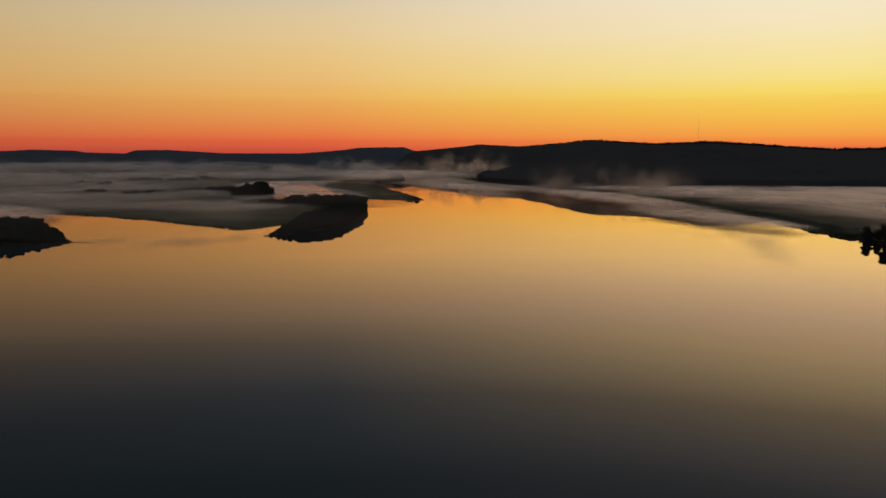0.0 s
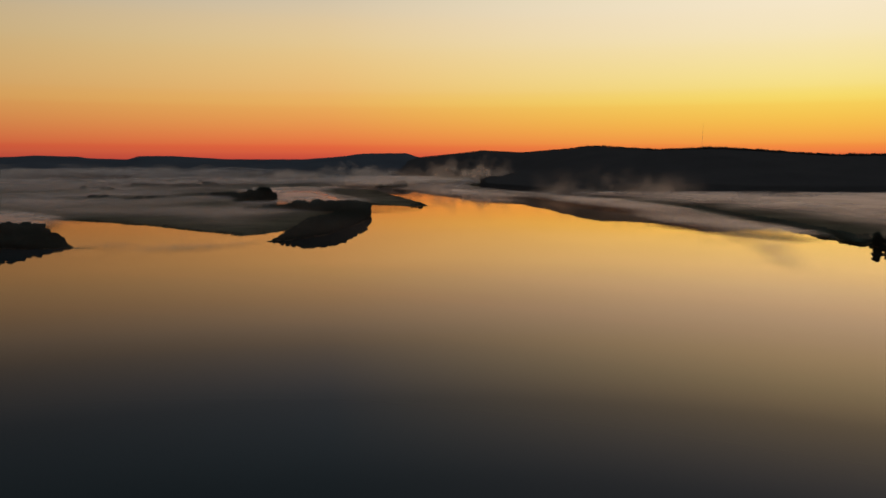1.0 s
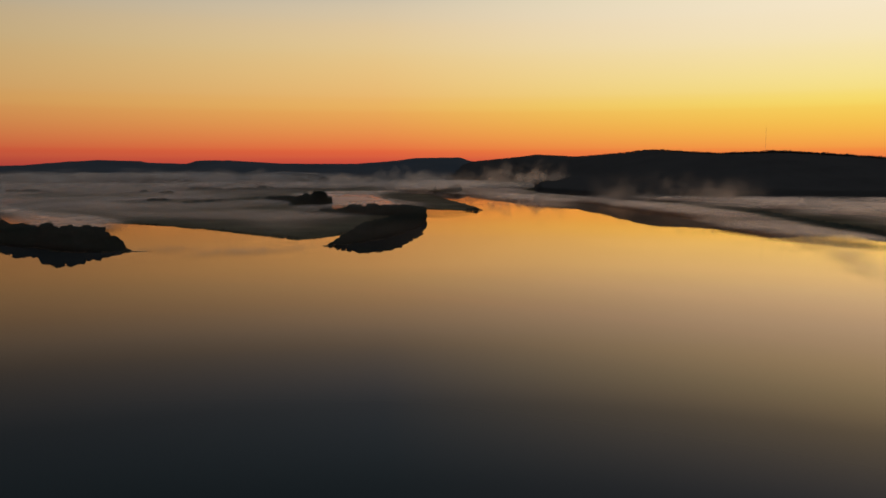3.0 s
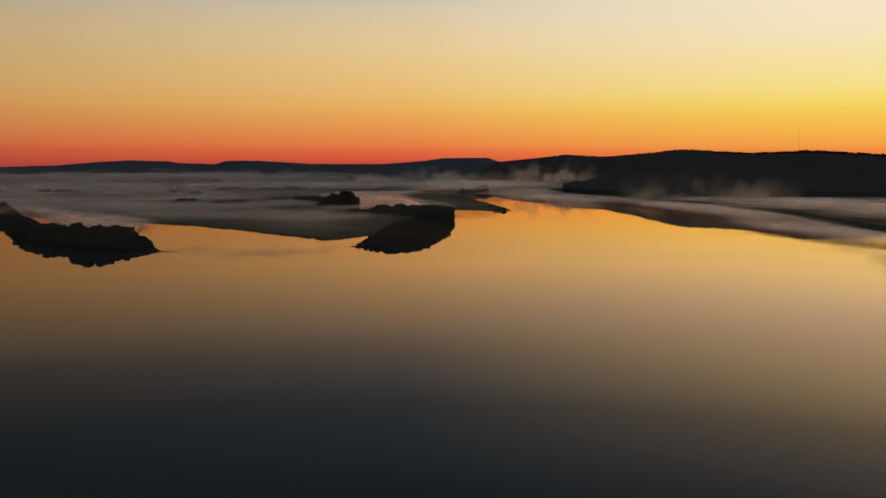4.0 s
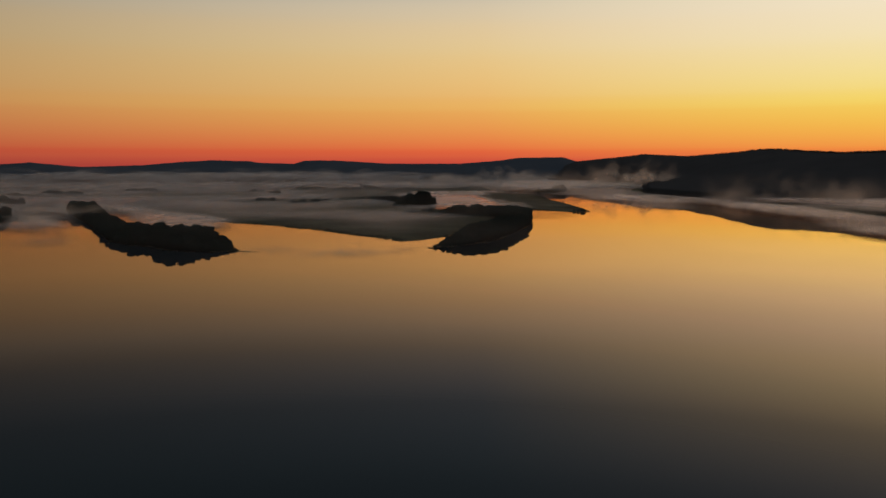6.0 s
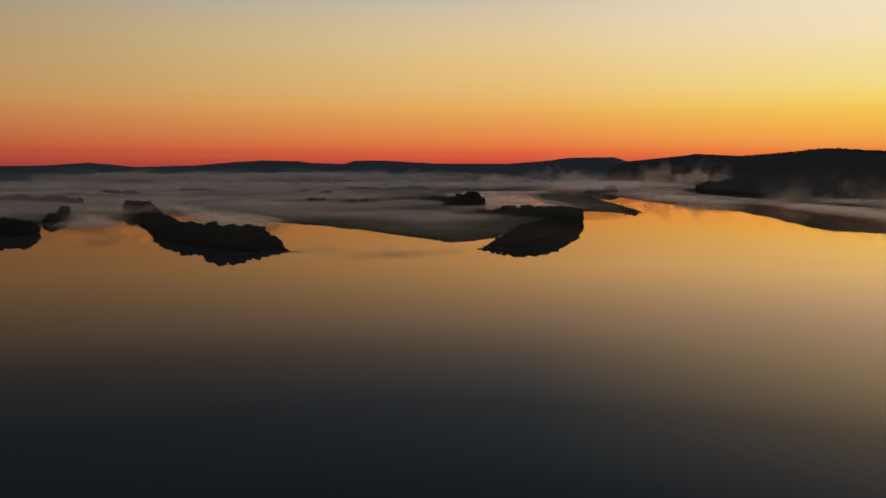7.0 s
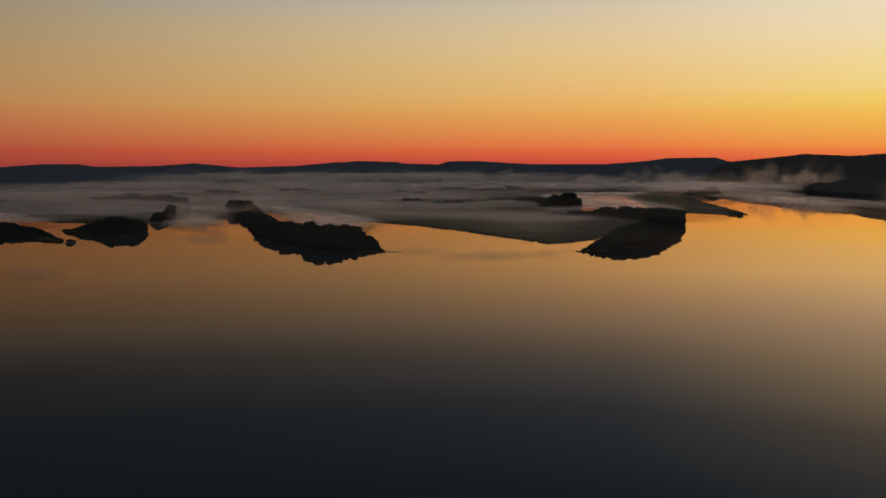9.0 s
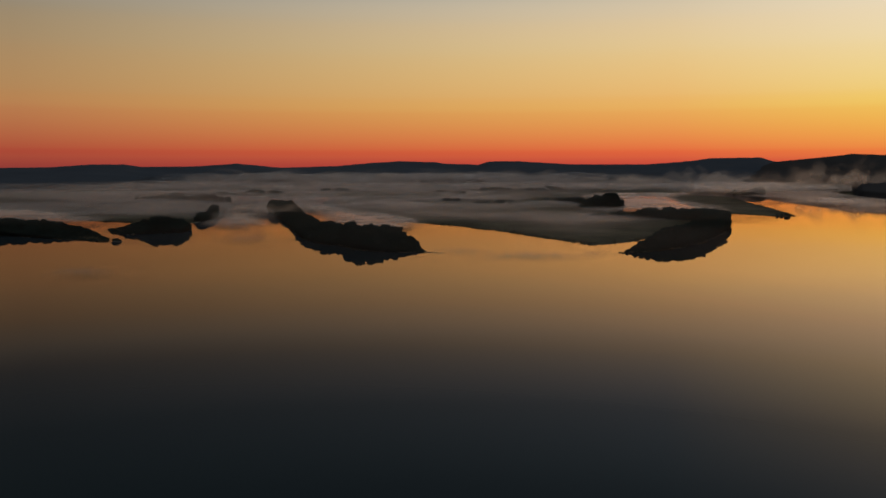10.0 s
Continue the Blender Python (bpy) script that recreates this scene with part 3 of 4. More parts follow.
def plant_islands():
    r = random.Random(5)
    far = []
    groups = [
        (ISLAND, 6.5, 1.5, lambda x, y: (8.0 if x < -338 and y < 660 else 7.5 if 670 < y < 930 else 11.5) * min(1.0, 0.15 + max(0.0, -262 - x) * 0.015) + 0.8 * math.sin(x * 0.05 + y * 0.03), lambda x, y: y < 650, "willow with dark dense crown on the long wooded island", "trees on the long island"),
        (ARM, 6.0, 1.6, lambda x, y: min(12.5, 2.6 + (y - 633) * 0.15) * (1.0 if x > -176 else max(0.35, 1 + (x + 176) / 90)), lambda x, y: y < 900, "leafy tree with dark crown on the curved wooded spit", "trees on the curved spit"),
        (WEST_ISLE, 6.5, 1.5, lambda x, y: min(11.5, 0.8 + max(0.0, (x + 607) * 0.72 + (y - 640) * 0.69 - 5) * 0.34), lambda x, y: True, "round-crowned dark willow on the small river isle", "trees on the small isle"),
        (FAR_WEST_ISLE, 7.5, 1.5, lambda x, y: min(9.5, 1.2 + max(0.0, -566 - x) * 0.08), lambda x, y: x > -680, "dark willow on the low outer river isle", "trees on the outer isle"),
        (CLUMP, 8, 0.5, lambda x, y: 22.0 * (1 - 0.6 * ((x + 276) / 36) ** 2), lambda x, y: True, "tall dark tree in a clump beside the side channel", "trees by the side channel"),
        (WEST_SHORE, 9, 0.3, lambda x, y: 8.0 + 3.5 * math.sin(y * 0.11 + 1.0), lambda x, y: True, "dark tree in mist on the far channel shore", "trees on the channel shore"),
        (WEST_ROW, 7, 0.5, lambda x, y: 9.5 + 2.2 * math.sin(x * 0.07) + 1.8 * math.sin(x * 0.19 + 1), lambda x, y: False, "", ""),
    ]
    seed = 100
    for poly, gap, margin, tall, near, label, group in groups:
        seed += 1
        for x, y in scatter(poly, gap, margin, seed):
            h = tall(x, y) * r.uniform(0.74, 1.16)
            if near(x, y):
                plant(TREES, used_tree, x, y, h, 10.0, r, label, group, 1.2 if h > 6 else 1.5)
            else:
                far.append((x, y, h))
    pts, sz = [], []
    for x, y, h in far:
        z = float(ground_z(np.array(x), np.array(y)))
        for k in range(4):
            pts.append((x + r.uniform(-2, 2), y + r.uniform(-2, 2), z + h * (0.0, 0.3, 0.45, 0.2)[k]))
            sz.append((h * r.uniform(0.45, 0.75), h * (0.6, 0.55, 0.5, 0.5)[k] * r.uniform(0.85, 1.1)))
    # the undergrowth between and below the trees, down to the water
    for poly, tall in ((ISLAND, groups[0][3]), (ARM, groups[1][3]), (WEST_ISLE, groups[2][3]), (FAR_WEST_ISLE, groups[3][3]), (CLUMP, groups[4][3]), (WEST_SHORE, groups[5][3])):
        seed += 1
        for x, y in scatter(poly, 2.9, 0.8 if poly is ISLAND else -1.2, seed):
            h = tall(x, y) * r.uniform(0.55, 0.86)
            pts.append((x, y, -0.3))
            sz.append((r.uniform(4.8, 7.6) * min(1.0, h / 5.5), h))
    # low scrub along the rims, hanging over the water
    for poly, tall in ((ISLAND, groups[0][3]), (ARM, groups[1][3]), (WEST_ISLE, groups[2][3]), (FAR_WEST_ISLE, groups[3][3])):
        p = np.array(poly, float)
        for a, b in zip(p, np.roll(p, -1, 0)):
            for k in range(int(np.hypot(*(b - a)) / 0.9)):
                x, y = a + (b - a) * r.random()
                x, y = x + r.uniform(-3.5, 3.5), y + r.uniform(-3.5, 3.5)
                h = min(r.uniform(1.2, 2.4) if poly is ARM else r.uniform(2.0, 3.6), 0.6 * tall(x, y) + 0.3)
                if float(inside(poly, np.array(x), np.array(y))) < 1.2 or (poly is FAR_WEST_ISLE and x > -545) or (poly is ARM and y < 645):
                    continue
                pts.append((x, y, -0.4 * h))
                sz.append((r.uniform(2.6, 4.4), h * 1.4))
    v, f = blobs(pts, sz, 9, subdiv=2)
    # loose leaf sprays all over the woods
    rs = np.random.RandomState(44)
    n = 50
    p, s = np.repeat(np.array(pts), n, 0), np.repeat(np.array(sz), n, 0)
    d = rs.randn(len(p), 3)
    d /= np.linalg.norm(d, axis=1)[:, None]
    d[:, 2] = np.abs(d[:, 2])
    c = p + np.stack([0 * s[:, 0], 0 * s[:, 0], s[:, 1] / 2], -1) + d * np.stack([s[:, 0], s[:, 0], s[:, 1]], -1) / 2 * rs.uniform(0.9, 1.2, (len(p), 1))
    e = rs.randn(len(p), 2, 3)
    e /= np.linalg.norm(e, axis=2)[..., None]
    e *= rs.uniform(0.3, 0.8, (len(p), 1, 1))
    q = np.stack([c - e[:, 0], c + e[:, 1], c + e[:, 0]], 1).reshape(-1, 3)
    f = np.concatenate([f, np.arange(len(q)).reshape(-1, 3) + len(v)])
    v = np.concatenate([v, q])
    t = part("island_woods", mesh_from("island_woods", v, f), LEAF)
    tagged(t, "dark mass of leafy woods farther back on the islands", "woods", kind="stuff")


plant_islands()


def plant_bank():
    r = random.Random(8)
    for x, y, h in ((303, 592, 11), (307, 585, 9), (306, 568, 15), (311, 560, 17), (316, 570, 16), (309, 548, 18), (318, 552, 19), (313, 535, 18)):
        plant(TREES, used_tree, x, y, h, 10.0, r, "dark bushy tree at the water's edge of the bank", "trees on the near bank")
    for x, y, h in ((-163, 2110, 10), (-166, 2118, 8), (-142, 2062, 8), (-136, 2070, 9), (-129, 2066, 10), (-122, 2070, 13), (-116, 2064, 15), (-109, 2070, 18), (-104, 2078, 17), (-99, 2070, 12)):
        plant(TREES, used_tree, x, y, h, 10.0, r, "dark tree half veiled by mist on a flat islet", "trees on the far islet")
    for x, y, h in ((302, 596, 2.2), (303, 590, 2.8), (301, 583, 2.6), (302, 575, 2.4), (301, 566, 2.8), (302, 558, 2.5), (303, 549, 2.6), (304, 541, 2.7)):
        plant(BUSHES, used_bush, x, y, h, 2.6, r, "low dark willow bush on the misty river bank", "bushes on the river bank", 1.5)
    rs = np.random.RandomState(21)
    n = 1500
    y = rs.uniform(610, 1120, n)
    x = np.interp(y, [p[1] for p in BANK[13:4:-1]], [p[0] for p in BANK[13:4:-1]]) + 2.5 + 26 * rs.rand(n) ** 1.3
    h = rs.uniform(0.8, 2.2, n) * (1 + 0.5 * wave(x, y, 50.0, 23))
    v, f = blobs(np.stack([x, y, ground_z(x, y) - 0.2 * h], -1), np.stack([h * rs.uniform(1.6, 3.0, n), h * 1.2], -1), 22, subdiv=1)
    tagged(part("bank_scrub", mesh_from("bank_scrub", v, f), LEAF), "dense low willow scrub along the river bank", "scrub", kind="stuff")
    for k in range(50):
        y = r.uniform(645, 1010)
        x = 311 + r.uniform(0, 24)
        plant(BUSHES, used_bush, x, y, r.uniform(1.2, 2.5), 2.6, r, "low dark willow bush on the misty river bank", "bushes on the river bank", 1.3)
    bushes = [(-733, 2028, 7), (-715, 2040, 6), (-750, 2035, 5), (-1054, 2400, 5), (-569, 1391, 3.5), (-590, 1400, 3), (-702, 1747, 5), (-637, 2031, 6), (-620, 2040, 5),
             (-798, 2415, 6), (-665, 2294, 6), (-417, 1488, 5), (-406, 1540, 6), (-440, 1500, 5), (-802, 1855, 4), (-485, 1393, 3), (-470, 1330, 3.5),
             ]
    bushes += [(-1128, 1602, 6), (-1160, 1620, 6), (-1100, 1610, 5),
             (-1074, 1856, 5), (-1100, 1850, 5), (-1050, 1850, 4), (-488, 1320, 3), (-611, 2133, 6), (-380, 1430, 8), (-355, 1400, 9), (-335, 1360, 9), (-395, 1440, 7),
             (-521, 560, 3.0), (-519, 561, 2.6), (-37, 1152, 3.2), (-34, 1156, 3.0), (-42, 1150, 2.6), (-48, 1149, 2.0), (-38, 1165, 2.4)]
    for x, y, h in bushes:
        for k in range(4 if y > 1300 and x < -200 else 1):
            dx, dy = (r.uniform(-22, 22), r.uniform(-14, 14)) if k else (0, 0)
            h *= 0.86 if k else 1.0
            far = 1.6 if y > 1300 and x < -450 else 1.0
            plant(BUSHES, used_bush, x + dx, y + dy, h * far * r.uniform(0.8, 1.25), 2.6, r, "", "", 1.5 if y > 1300 else 1.4)


plant_bank()


def far_tree_lines():
    """Belts of trees far out on the plain."""
    r = random.Random(12)
    pts, sz = [], []
    for (ax, ay), (bx, by), n in (((-1027, 3250), (-700, 3300), 60), ((-2250, 2650), (-1900, 2760), 60), ((-1500, 2900), (-1150, 2850), 40), ((-900, 2700), (-640, 2760), 30),
                                  ((-600, 3000), (-300, 3050), 30), ((-1900, 3050), (-1500, 3120), 30), ((-2600, 2300), (-2150, 2200), 40), ((-1000, 2250), (-860, 2260), 14), ((-1160, 1490), (-1110, 1510), 12), ((-2050, 2750), (-1750, 2850), 60)):
        for k in range(n):
            u = r.random()
            x, y = ax + (bx - ax) * u, ay + (by - ay) * u + r.uniform(-25, 25)
            h = r.uniform(4.0, 10.0)
            pts.append((x, y, 0.4))
            sz.append((h * r.uniform(1.0, 2.4), h))
    v, f = blobs(pts, sz, 15, subdiv=2)
    tagged(part("far_tree_belts", mesh_from("far_tree_belts", v, f, False), LEAF), "dark low tree belts far out on the plain", "trees", kind="stuff")


far_tree_lines()


# ---------------------------------------------------------------- mast, stones, reeds
def build_mast():
    a, d = radians(16.9), 1950.0
    x, y = d * math.sin(a), d * math.cos(a)
    z = float(hill_z(np.array(x), np.array(y), np.array(16.9), np.array(d))) - 5.0
    mast = tagged(new("radio_mast"), "slender lattice steel radio mast on the wooded hilltop", "mast")
    mast.location = (x, y, z)
    tall, w = 59.0, 0.42
    legs = [(w * math.cos(k * math.tau / 3), w * math.sin(k * math.tau / 3)) for k in range(3)]
    for lx, ly in legs:
        bm = bmesh.new()
        limb(bm, (lx, ly, -1), (lx * 0.7, ly * 0.7, tall), 0.045, 0.03)
        part("leg", bm, STEEL, mast)
    n = 24
    for j in range(n):
        bm = bmesh.new()
        z0, z1 = j * tall / n, (j + 1) * tall / n
        for k in range(3):
            p, q = legs[k], legs[(k + 1) % 3]
            f0, f1 = 1 - 0.3 * j / n, 1 - 0.3 * (j + 1) / n
            limb(bm, (p[0] * f0, p[1] * f0, z0), (q[0] * f1, q[1] * f1, z1), 0.02, 0.02, 4)
        part("brace", bm, STEEL, mast)
    bm = bmesh.new()
    limb(bm, (0, 0, tall), (0, 0, tall + 5), 0.12, 0.05)
    part("antenna", bm, STEEL, mast)


build_mast()


def stone(x, y, w, h, seed, label):
    v, f = blobs([(0, 0, -h * 0.3)], [(w, h * 1.3)], seed, subdiv=2)
    s = part("stone", mesh_from("stone", v, f), STONE)
    s.location = (x, y, 0)
    tagged(s, label, "stone", "stones in the river")


stone(-521, 560, 8, 1.0, 61, "flat dark stone with a bush on it in the river")
for k, (x, y, w) in enumerate(((-258.5, 581.5, 5.0), (-254, 581.3, 3.6), (-250.5, 581.2, 3.0), (-247, 581.0, 1.8))):
    stone(x, y, w, 0.2, 62 + k, "flat wet stone in the spit off the island")


def reeds():
    """Tufts of reed along the near shores of the marsh and the isles."""
    rs = np.random.RandomState(17)
    pts = []
    for poly, lo, hi in ((MARSH, 600, 1400), (ISLAND, 550, 800), (FAR_WEST_ISLE, 540, 700), (WEST_ISLE, 600, 720), (BANK, 540, 1200)):
        p = np.array(poly, float)
        q = np.roll(p, -1, 0)
        for a, b in zip(p, q):
            if min(a[1], b[1]) > hi or max(a[1], b[1]) < lo or max(abs(a[0]), abs(b[0])) > 1000:
                continue
            n = int(np.hypot(*(b - a)) / 0.7)
            u = rs.rand(n, 1)
            pts.append(a + (b - a) * u + rs.normal(0, 3.0, (n, 2)))
    pts = np.concatenate(pts)
    z = ground_z(pts[:, 0], pts[:, 1])
    ok = (z > -0.35) & (z < 0.9)
    pts, z = pts[ok], z[ok]
    h = rs.uniform(0.3, 0.9, len(pts)) * (1 + 0.7 * np.clip(wave(pts[:, 0], pts[:, 1], 24.0, 19), -0.8, 1.2))
    v, f = spires(np.stack([pts[:, 0], pts[:, 1], z - 0.1], -1), np.stack([h * rs.uniform(1.8, 3.5, len(pts)), h], -1), 18)
    tagged(part("reed_fringe", mesh_from("reed_fringe", v, f, False), REED), "ragged dark reeds along the water's edge", "reeds", kind="stuff")


reeds()


# ---------------------------------------------------------------- mist
def mist(name, x, y, rx, ry, turn, z, tall, sheets, density, seed, puff=False, cells=44, label="thin pale mist lying low over the marsh"):
    """A bank of mist: thin billowing sheets one above the other in an oval of plan."""
    u = np.linspace(-1, 1, cells)
    gx, gy = np.meshgrid(u * rx, u * ry, indexing="ij")
    i = np.arange(cells * cells).reshape(cells, cells)
    quad = np.stack([i[:-1, :-1], i[1:, :-1], i[1:, 1:], i[:-1, 1:]], -1).reshape(-1, 4)
    keep = ((gx / rx) ** 2 + (gy / ry) ** 2).reshape(-1)[quad].min(1) < 1.0
    quad = quad[keep]
    vs, fs = [], []
    for k in range(sheets):
        lift = (k + 0.5) / sheets * tall * (0.45 if puff else 0.7)
        heave = tall * (0.5 if puff else 0.22)
        size = (min(rx, ry) * 0.55) if puff else 260.0
        gz = lift + heave * wave(gx + x, gy + y, size, seed + k * 7, 4)
        vs.append(np.stack([gx, gy, np.maximum(gz, 0.12 + 0.05 * k)], -1).reshape(-1, 3))
        fs.append(quad + k * cells * cells)
    ob = part(name, mesh_from(name, np.concatenate(vs), np.concatenate(fs)), WARMED_PUFF if puff else MIST_FLAT)
    ob.location = (x, y, z)
    ob.rotation_euler = (0, 0, radians(turn))
    ob.color = (density, density, density, 1)
    tagged(ob, label, "mist", kind="stuff")
    return ob


def set_uv(me, u, v):
    layer = me.uv_layers.new(name="depth")
    i = np.empty(len(me.loops), np.int32)
    me.loops.foreach_get("vertex_index", i)
    layer.data.foreach_set("uv", np.stack([u[i], v[i]], -1).astype(np.float32).ravel())


def drift(name, outline, cell, soft, low, tall, sheets, density, seed, heave=0.25, label="thin mist drifting over the river"):
    """Mist over a stretch of plan, thinning out over the last metres (soft) before its rim."""
    p = np.array(outline, float)
    lo, hi = p.min(0), p.max(0)
    cx, cy = (lo + hi) / 2
    gx, gy = np.meshgrid(np.arange(lo[0], hi[0] + cell, cell), np.arange(lo[1], hi[1] + cell, cell), indexing="ij")
    n, k = gx.shape
    d = inside(outline, gx, gy) + soft * 0.35 * wave(gx, gy, soft * 2.2, seed)
    i = np.arange(n * k).reshape(n, k)
    quad = np.stack([i[:-1, :-1], i[1:, :-1], i[1:, 1:], i[:-1, 1:]], -1).reshape(-1, 4)
    quad = quad[d.reshape(-1)[quad].max(1) > 0]
    vs, fs, us = [], [], []
    for j in range(sheets):
        z = low + (j + 0.5) / sheets * tall + heave * tall * wave(gx, gy, 150.0, seed + 5 * j + 1, 3) * np.clip(d / soft, 0.2, 1)
        vs.append(np.stack([gx - cx, gy - cy, np.maximum(z, 0.15 + 0.1 * j)], -1).reshape(-1, 3))
        fs.append(quad + j * n * k)
        us.append((d / soft - 0.12 * j).reshape(-1))
    me = mesh_from(name, np.concatenate(vs), np.concatenate(fs))
    u = np.concatenate(us)
    set_uv(me, u, np.ones_like(u))
    ob = part(name, me, DRIFT)
    ob.location = (cx, cy, 0)
    ob.color = (density, density, density, 1)
    return tagged(ob, label, "mist", kind="stuff")


def wisp(name, a, b, low, tall, sheets, depth, density, seed, label="pale mist rising in wisps against the hill"):
    """Mist rising along a line from a to b: waving curtains one behind the other, thin at their ends and tops."""
    (ax, ay), (bx, by) = a, b
    long = math.hypot(bx - ax, by - ay)
    m, n = max(12, int(long / 8)), 14
    u, w = np.meshgrid(np.linspace(0, 1, m), np.linspace(0, 1, n), indexing="ij")
    nx, ny = -(by - ay) / long, (bx - ax) / long
    i = np.arange(m * n).reshape(m, n)
    quad = np.stack([i[:-1, :-1], i[1:, :-1], i[1:, 1:], i[:-1, 1:]], -1).reshape(-1, 4)
    vs, fs, us, ws = [], [], [], []
    for j in range(sheets):
        x, y = ax + (bx - ax) * u, ay + (by - ay) * u
        off = depth * ((j + 0.5) / sheets - 0.5) + depth * 0.22 * wave(x, y + 40 * w, long * 0.4, seed + j)
        peak = tall * (0.72 + 0.28 * wave(x + 60 * j, y, long * 0.3, seed + 20 + j, 3))
        vs.append(np.stack([x + nx * off - (ax + bx) / 2, y + ny * off - (ay + by) / 2, low + w * peak], -1).reshape(-1, 3))
        fs.append(quad + j * m * n)
        us.append((np.minimum(u, 1 - u) * 3.5).reshape(-1))
        ws.append((np.minimum(w * 2.4, (1 - w) * 1.5)).reshape(-1))
    me = mesh_from(name, np.concatenate(vs), np.concatenate(fs))
    set_uv(me, np.concatenate(us), np.concatenate(ws))
    ob = part(name, me, WARMED_WISP)
    ob.location = ((ax + bx) / 2, (ay + by) / 2, 0)
    ob.color = (density, density, density, 1)
    return tagged(ob, label, "mist", kind="stuff")


mist("marsh_mist", -920, 1550, 740, 720, 0, 1.0, 5, 4, 0.48, 51)
mist("marsh_mist", -400, 1080, 340, 250, 20, 0.9, 3.5, 3, 0.13, 55)
mist("marsh_mist", -960, 1130, 230, 110, 0, 0.9, 9, 3, 0.40, 56)
mist("marsh_mist", -1050, 1080, 560, 360, -20, 0.9, 5, 4, 0.42, 57)
mist("marsh_mist", -1900, 1900, 900, 900, -20, 0.9, 7, 4, 0.52, 59)
mist("plain_mist", -1500, 2650, 1700, 1100, 10, 1.0, 15, 5, 0.74, 61, label="dense pale mist far out over the plain")
mist("plain_mist", -300, 2700, 800, 700, 0, 1.0, 12, 4, 0.60, 63, label="dense pale mist far out over the plain")
mist("channel_mist", -900, 1250, 180, 330, 40, 0.3, 16, 3, 0.34, 77, True, label="thin mist drifting over the side channel")
mist("channel_mist", -680, 860, 110, 90, 40, 0.3, 10, 3, 0.30, 90, True, label="thin mist drifting past the shore trees")
mist("channel_mist", -720, 1040, 120, 160, 40, 0.3, 12, 3, 0.5, 78, True, label="thin mist drifting past the island trees")
mist("rising_mist", -590, 2940, 190, 130, 0, 1.0, 60, 4, 0.55, 85, True, label="pale mist rising in wisps far over the plain")
mist("rising_mist", -330, 3150, 170, 130, 0, 1.0, 80, 4, 0.5, 86, True, label="pale mist rising in wisps far over the plain")
mist("rising_mist", -1450, 2850, 900, 330, 20, 1.0, 75, 4, 0.5, 87, True, label="pale mist rising in wisps far over the plain")
mist("plain_mist", -1400, 2900, 1000, 430, 22, 1.0, 52, 5, 0.55, 88, label="deep pale mist bank below the far ridge")
mist("river_mist", -440, 640, 40, 60, 0, 0.3, 6, 3, 0.08, 92, True, label="faint smoke of mist low over the river")
mist("river_mist", -200, 600, 75, 55, 30, 0.3, 3.5, 3, 0.20, 93, True, label="faint smoke of mist low over the river")
mist("river_mist", -390, 410, 30, 26, 0, 0.3, 5, 3, 0.12, 94, True, label="faint smoke of mist low over the river")


def polar_point(heading, reach):
    return reach * math.sin(radians(heading)), reach * math.cos(radians(heading))


drift("bank_mist", [(110, 1560), (190, 1380), (240, 1260), (285, 1120), (306, 1000), (322, 960), (332, 860), (336, 780), (326, 710), (322, 600), (400, 400), (1400, 500),
                    (1700, 1400), (900, 1850), (420, 1750), (150, 1720)], 24.0, 120.0, 3.6, 6.0, 4, 0.50, 71, 0.2, label="thick pale mist over the low river bank")
drift("river_mist", [(-10, 2100), (60, 1760), (118, 1480), (150, 1280), (170, 1140), (200, 1010), (192, 880), (188, 790), (210, 740), (226, 690), (250, 640),
                     (290, 630), (312, 660), (316, 760), (314, 900), (318, 1100), (300, 1260), (232, 1480), (180, 1600), (90, 1900), (60, 2150)], 12.0, 40.0, 2.2, 2.4, 4, 0.34, 75, 0.2)
drift("river_mist", [(-160, 2400), (-150, 1950), (-90, 1650), (-30, 1420), (40, 1270), (110, 1150), (150, 1300), (190, 1500), (120, 1800), (60, 2400)], 18.0, 90.0, 0.4, 4.0, 3, 0.36, 91)
drift("channel_mist", [(-340, 690), (-350, 790), (-400, 890), (-480, 985), (-620, 1090), (-760, 1190), (-700, 1084), (-575, 919), (-484, 805), (-412, 722), (-360, 690)], 9.0, 34.0, 2.2,
      3.0, 3, 0.42, 90, 0.15, label="thin mist drifting over the side channel")
drift("channel_mist", [(-522, 778), (-600, 866), (-690, 980), (-760, 1090), (-810, 1060), (-710, 910), (-610, 790), (-550, 735)], 8.0, 24.0, 0.3, 1.6, 3, 0.34, 108,
      label="thin mist drifting over the side channel")
drift("channel_mist", [(-790, 1130), (-680, 900), (-620, 760), (-560, 690), (-480, 690), (-520, 790), (-590, 895), (-720, 1075)], 9.0, 60.0, 0.4, 3.0, 3, 0.24, 105,
      label="thin mist drifting over the side channel")
drift("marsh_mist", [(-1350, 980), (-900, 860), (-640, 640), (-540, 650), (-580, 800), (-760, 1100), (-860, 1300), (-1300, 1350)], 18.0, 60.0, 13.5, 3.0, 2, 0.11, 106,
      label="thin pale mist lying low over the marsh")
# added veil that brightens the dark trees and reflections below it
drift("river_haze", [(-1500, 420), (-700, 330), (-150, 300), (260, 330), (420, 420), (380, 1300), (-400, 1500), (-1500, 1700)], 60.0, 220.0, 16.0, 8.0, 1, 0.036, 97, 0.1,
      label="barely visible haze sheet added over the river to lift its darks")
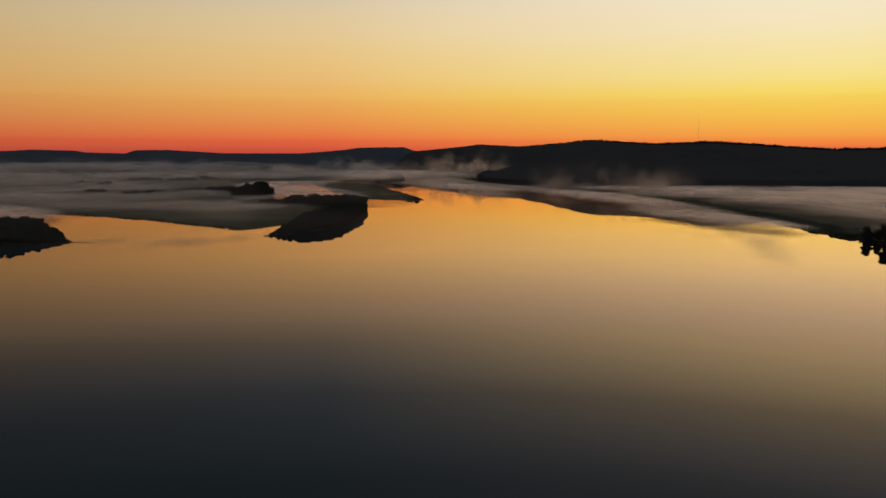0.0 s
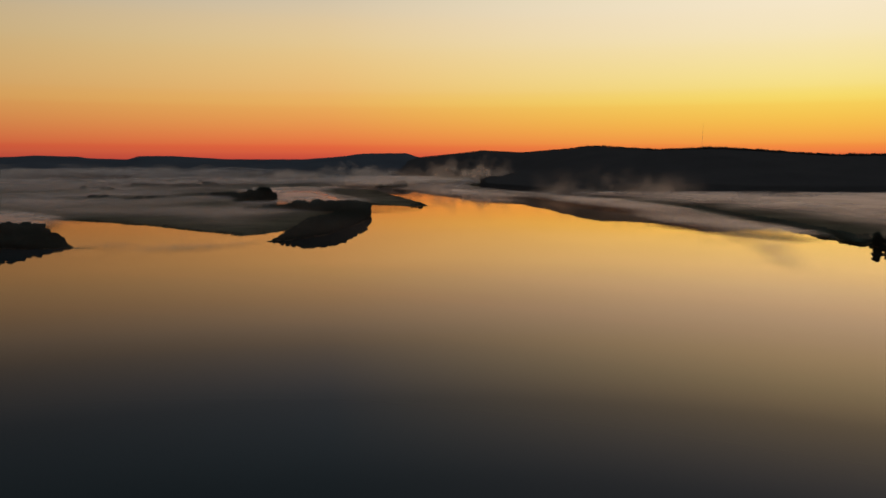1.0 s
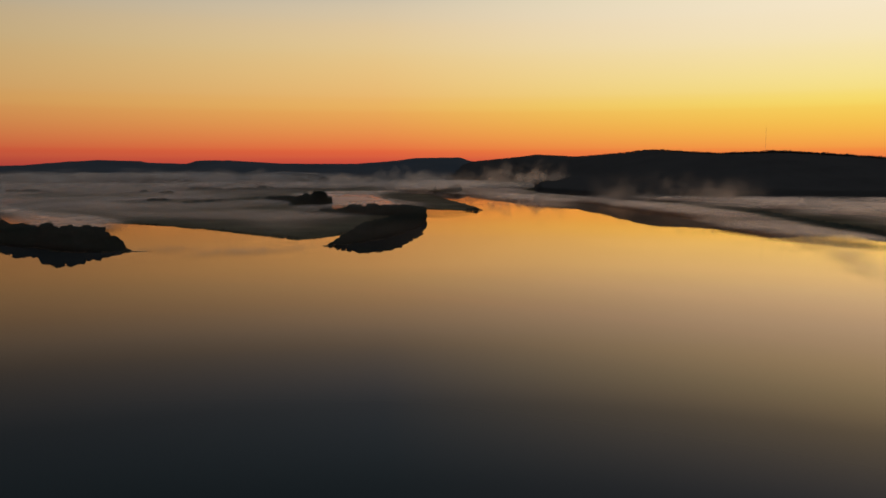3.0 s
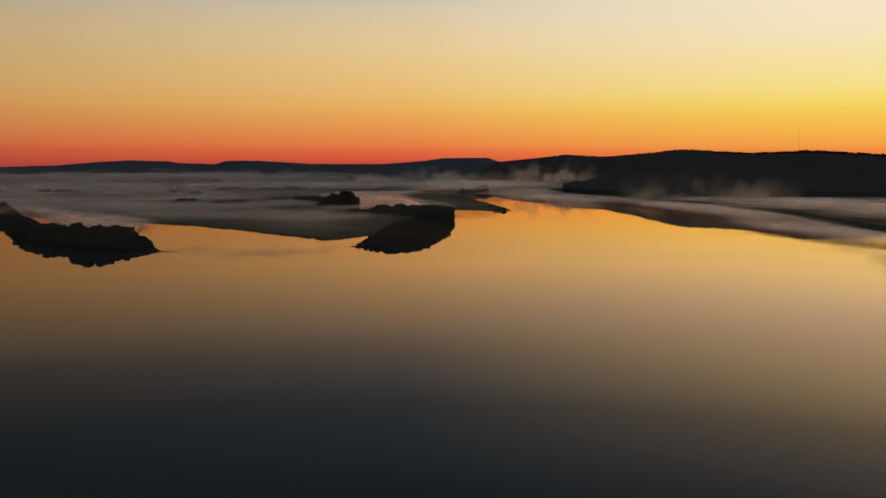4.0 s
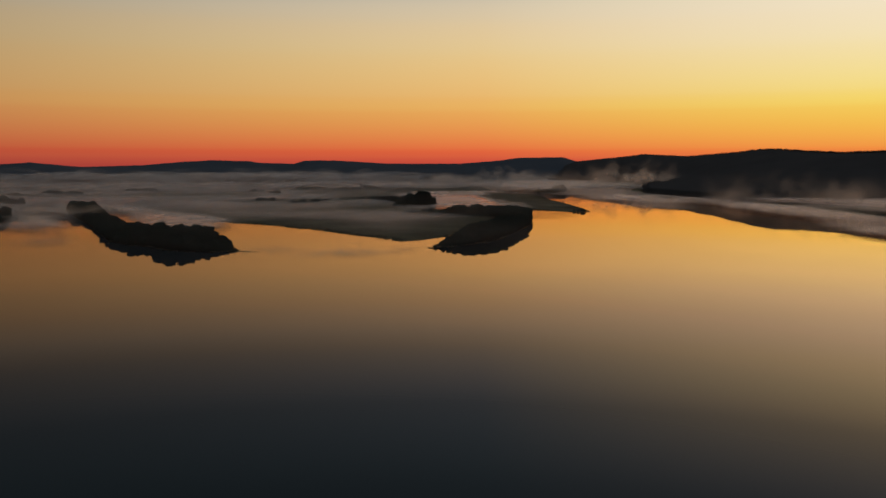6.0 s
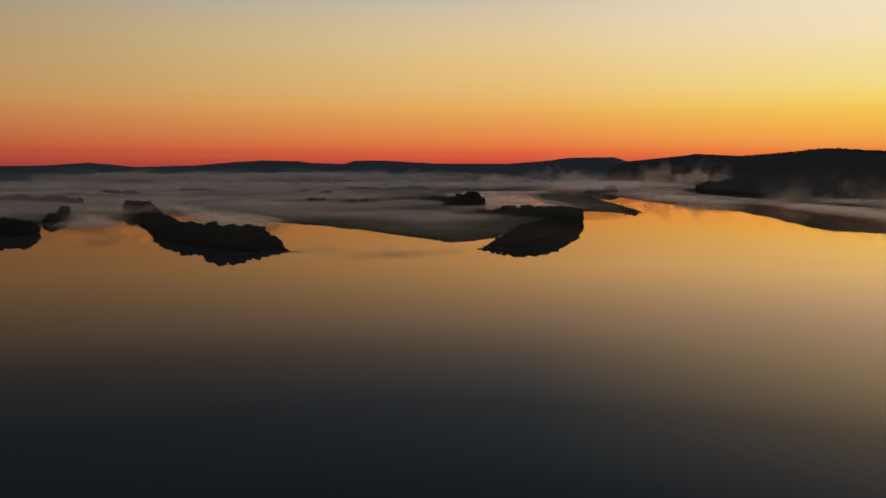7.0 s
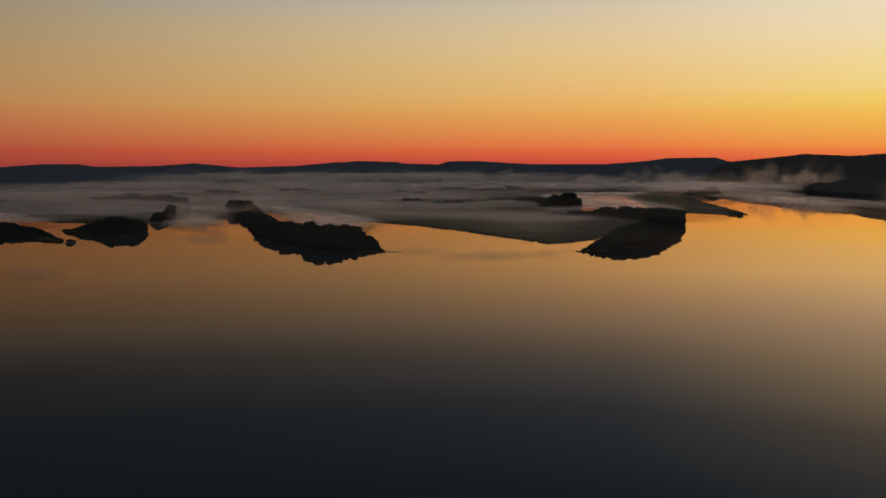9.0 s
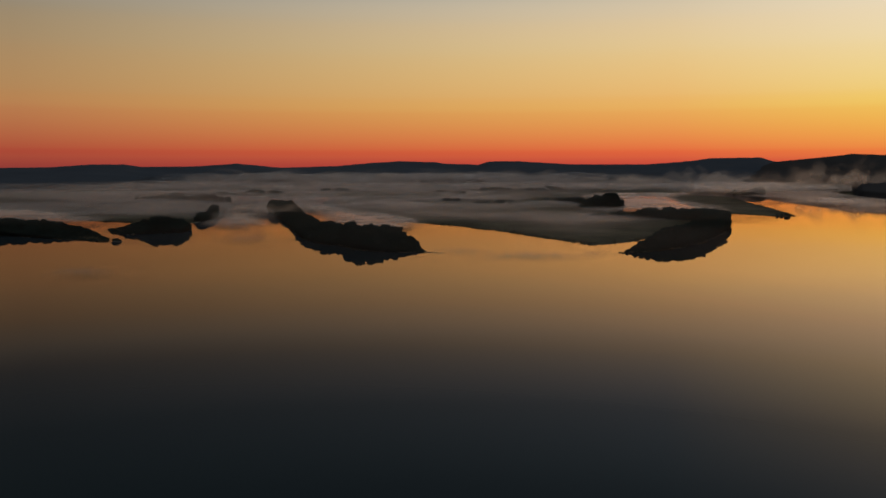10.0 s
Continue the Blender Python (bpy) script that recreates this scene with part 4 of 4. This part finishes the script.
drift("marsh_mist", [(-1900, 900), (-1000, 950), (-820, 1080), (-640, 1220), (-420, 1320), (-360, 1700), (-250, 2300), (-700, 2900), (-2400, 2700), (-2600, 1500)], 50.0, 170.0, 9.0,
      6.0, 2, 0.08, 58, label="thin pale mist lying low over the marsh")
drift("channel_mist", [(-290, 1110), (-345, 1230), (-360, 1400), (-440, 1700), (-460, 1950), (-200, 2000), (-220, 1700), (-150, 1420), (-90, 1230), (-110, 1150)], 16.0, 60.0, 2.2, 3.0,
      3, 0.44, 89, 0.15, label="thin mist drifting over the side channel")
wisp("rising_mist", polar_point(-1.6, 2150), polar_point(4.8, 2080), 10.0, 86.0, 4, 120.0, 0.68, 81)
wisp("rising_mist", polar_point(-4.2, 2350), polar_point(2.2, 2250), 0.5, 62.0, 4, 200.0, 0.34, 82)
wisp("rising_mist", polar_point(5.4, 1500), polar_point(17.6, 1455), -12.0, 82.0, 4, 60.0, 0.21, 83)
drift("channel_mist", [(-1500, 760), (-900, 660), (-740, 655), (-680, 690), (-700, 760), (-900, 840), (-1400, 980)], 16.0, 45.0, 2.2, 4.0, 3, 0.5, 101, 0.15,
      label="thin mist drifting over the side channel")
drift("marsh_mist", [(-560, 940), (-430, 860), (-350, 825), (-267, 762), (-195, 696), (-155, 690), (-130, 760), (-120, 1000), (-200, 1080), (-260, 1150), (-420, 1300), (-760, 1330)],
      18.0, 100.0, 2.4, 4.0, 3, 0.13, 102, 0.15, label="thin pale mist lying low over the marsh")
drift("marsh_mist", [(-340, 1830), (-250, 1700), (-170, 1370), (-100, 1200), (-60, 1170), (-60, 1300), (-120, 1600), (-160, 2000)], 18.0, 60.0, 2.4, 3.0, 2, 0.06, 104, 0.15,
      label="thin pale mist lying low over the marsh")
drift("river_mist", [(-210, 1330), (-30, 1330), (-10, 2350), (-300, 2350)], 20.0, 50.0, 21.0, 3.0, 2, 0.24, 103)
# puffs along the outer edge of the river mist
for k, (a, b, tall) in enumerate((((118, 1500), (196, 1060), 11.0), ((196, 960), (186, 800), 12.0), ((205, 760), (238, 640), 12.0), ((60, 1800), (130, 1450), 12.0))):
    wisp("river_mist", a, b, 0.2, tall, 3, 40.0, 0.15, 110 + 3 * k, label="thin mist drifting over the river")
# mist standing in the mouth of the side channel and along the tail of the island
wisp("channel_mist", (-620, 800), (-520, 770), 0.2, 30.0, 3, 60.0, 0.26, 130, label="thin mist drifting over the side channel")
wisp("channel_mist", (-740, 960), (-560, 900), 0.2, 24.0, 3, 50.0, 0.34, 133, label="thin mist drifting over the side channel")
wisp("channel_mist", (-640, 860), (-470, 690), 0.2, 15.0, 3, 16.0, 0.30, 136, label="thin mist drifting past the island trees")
drift("river_mist", [(214, 760), (208, 640), (186, 520), (178, 450), (200, 450), (232, 540), (272, 640), (270, 760)], 8.0, 30.0, 0.4, 3.0, 3, 0.16, 109, 0.5)
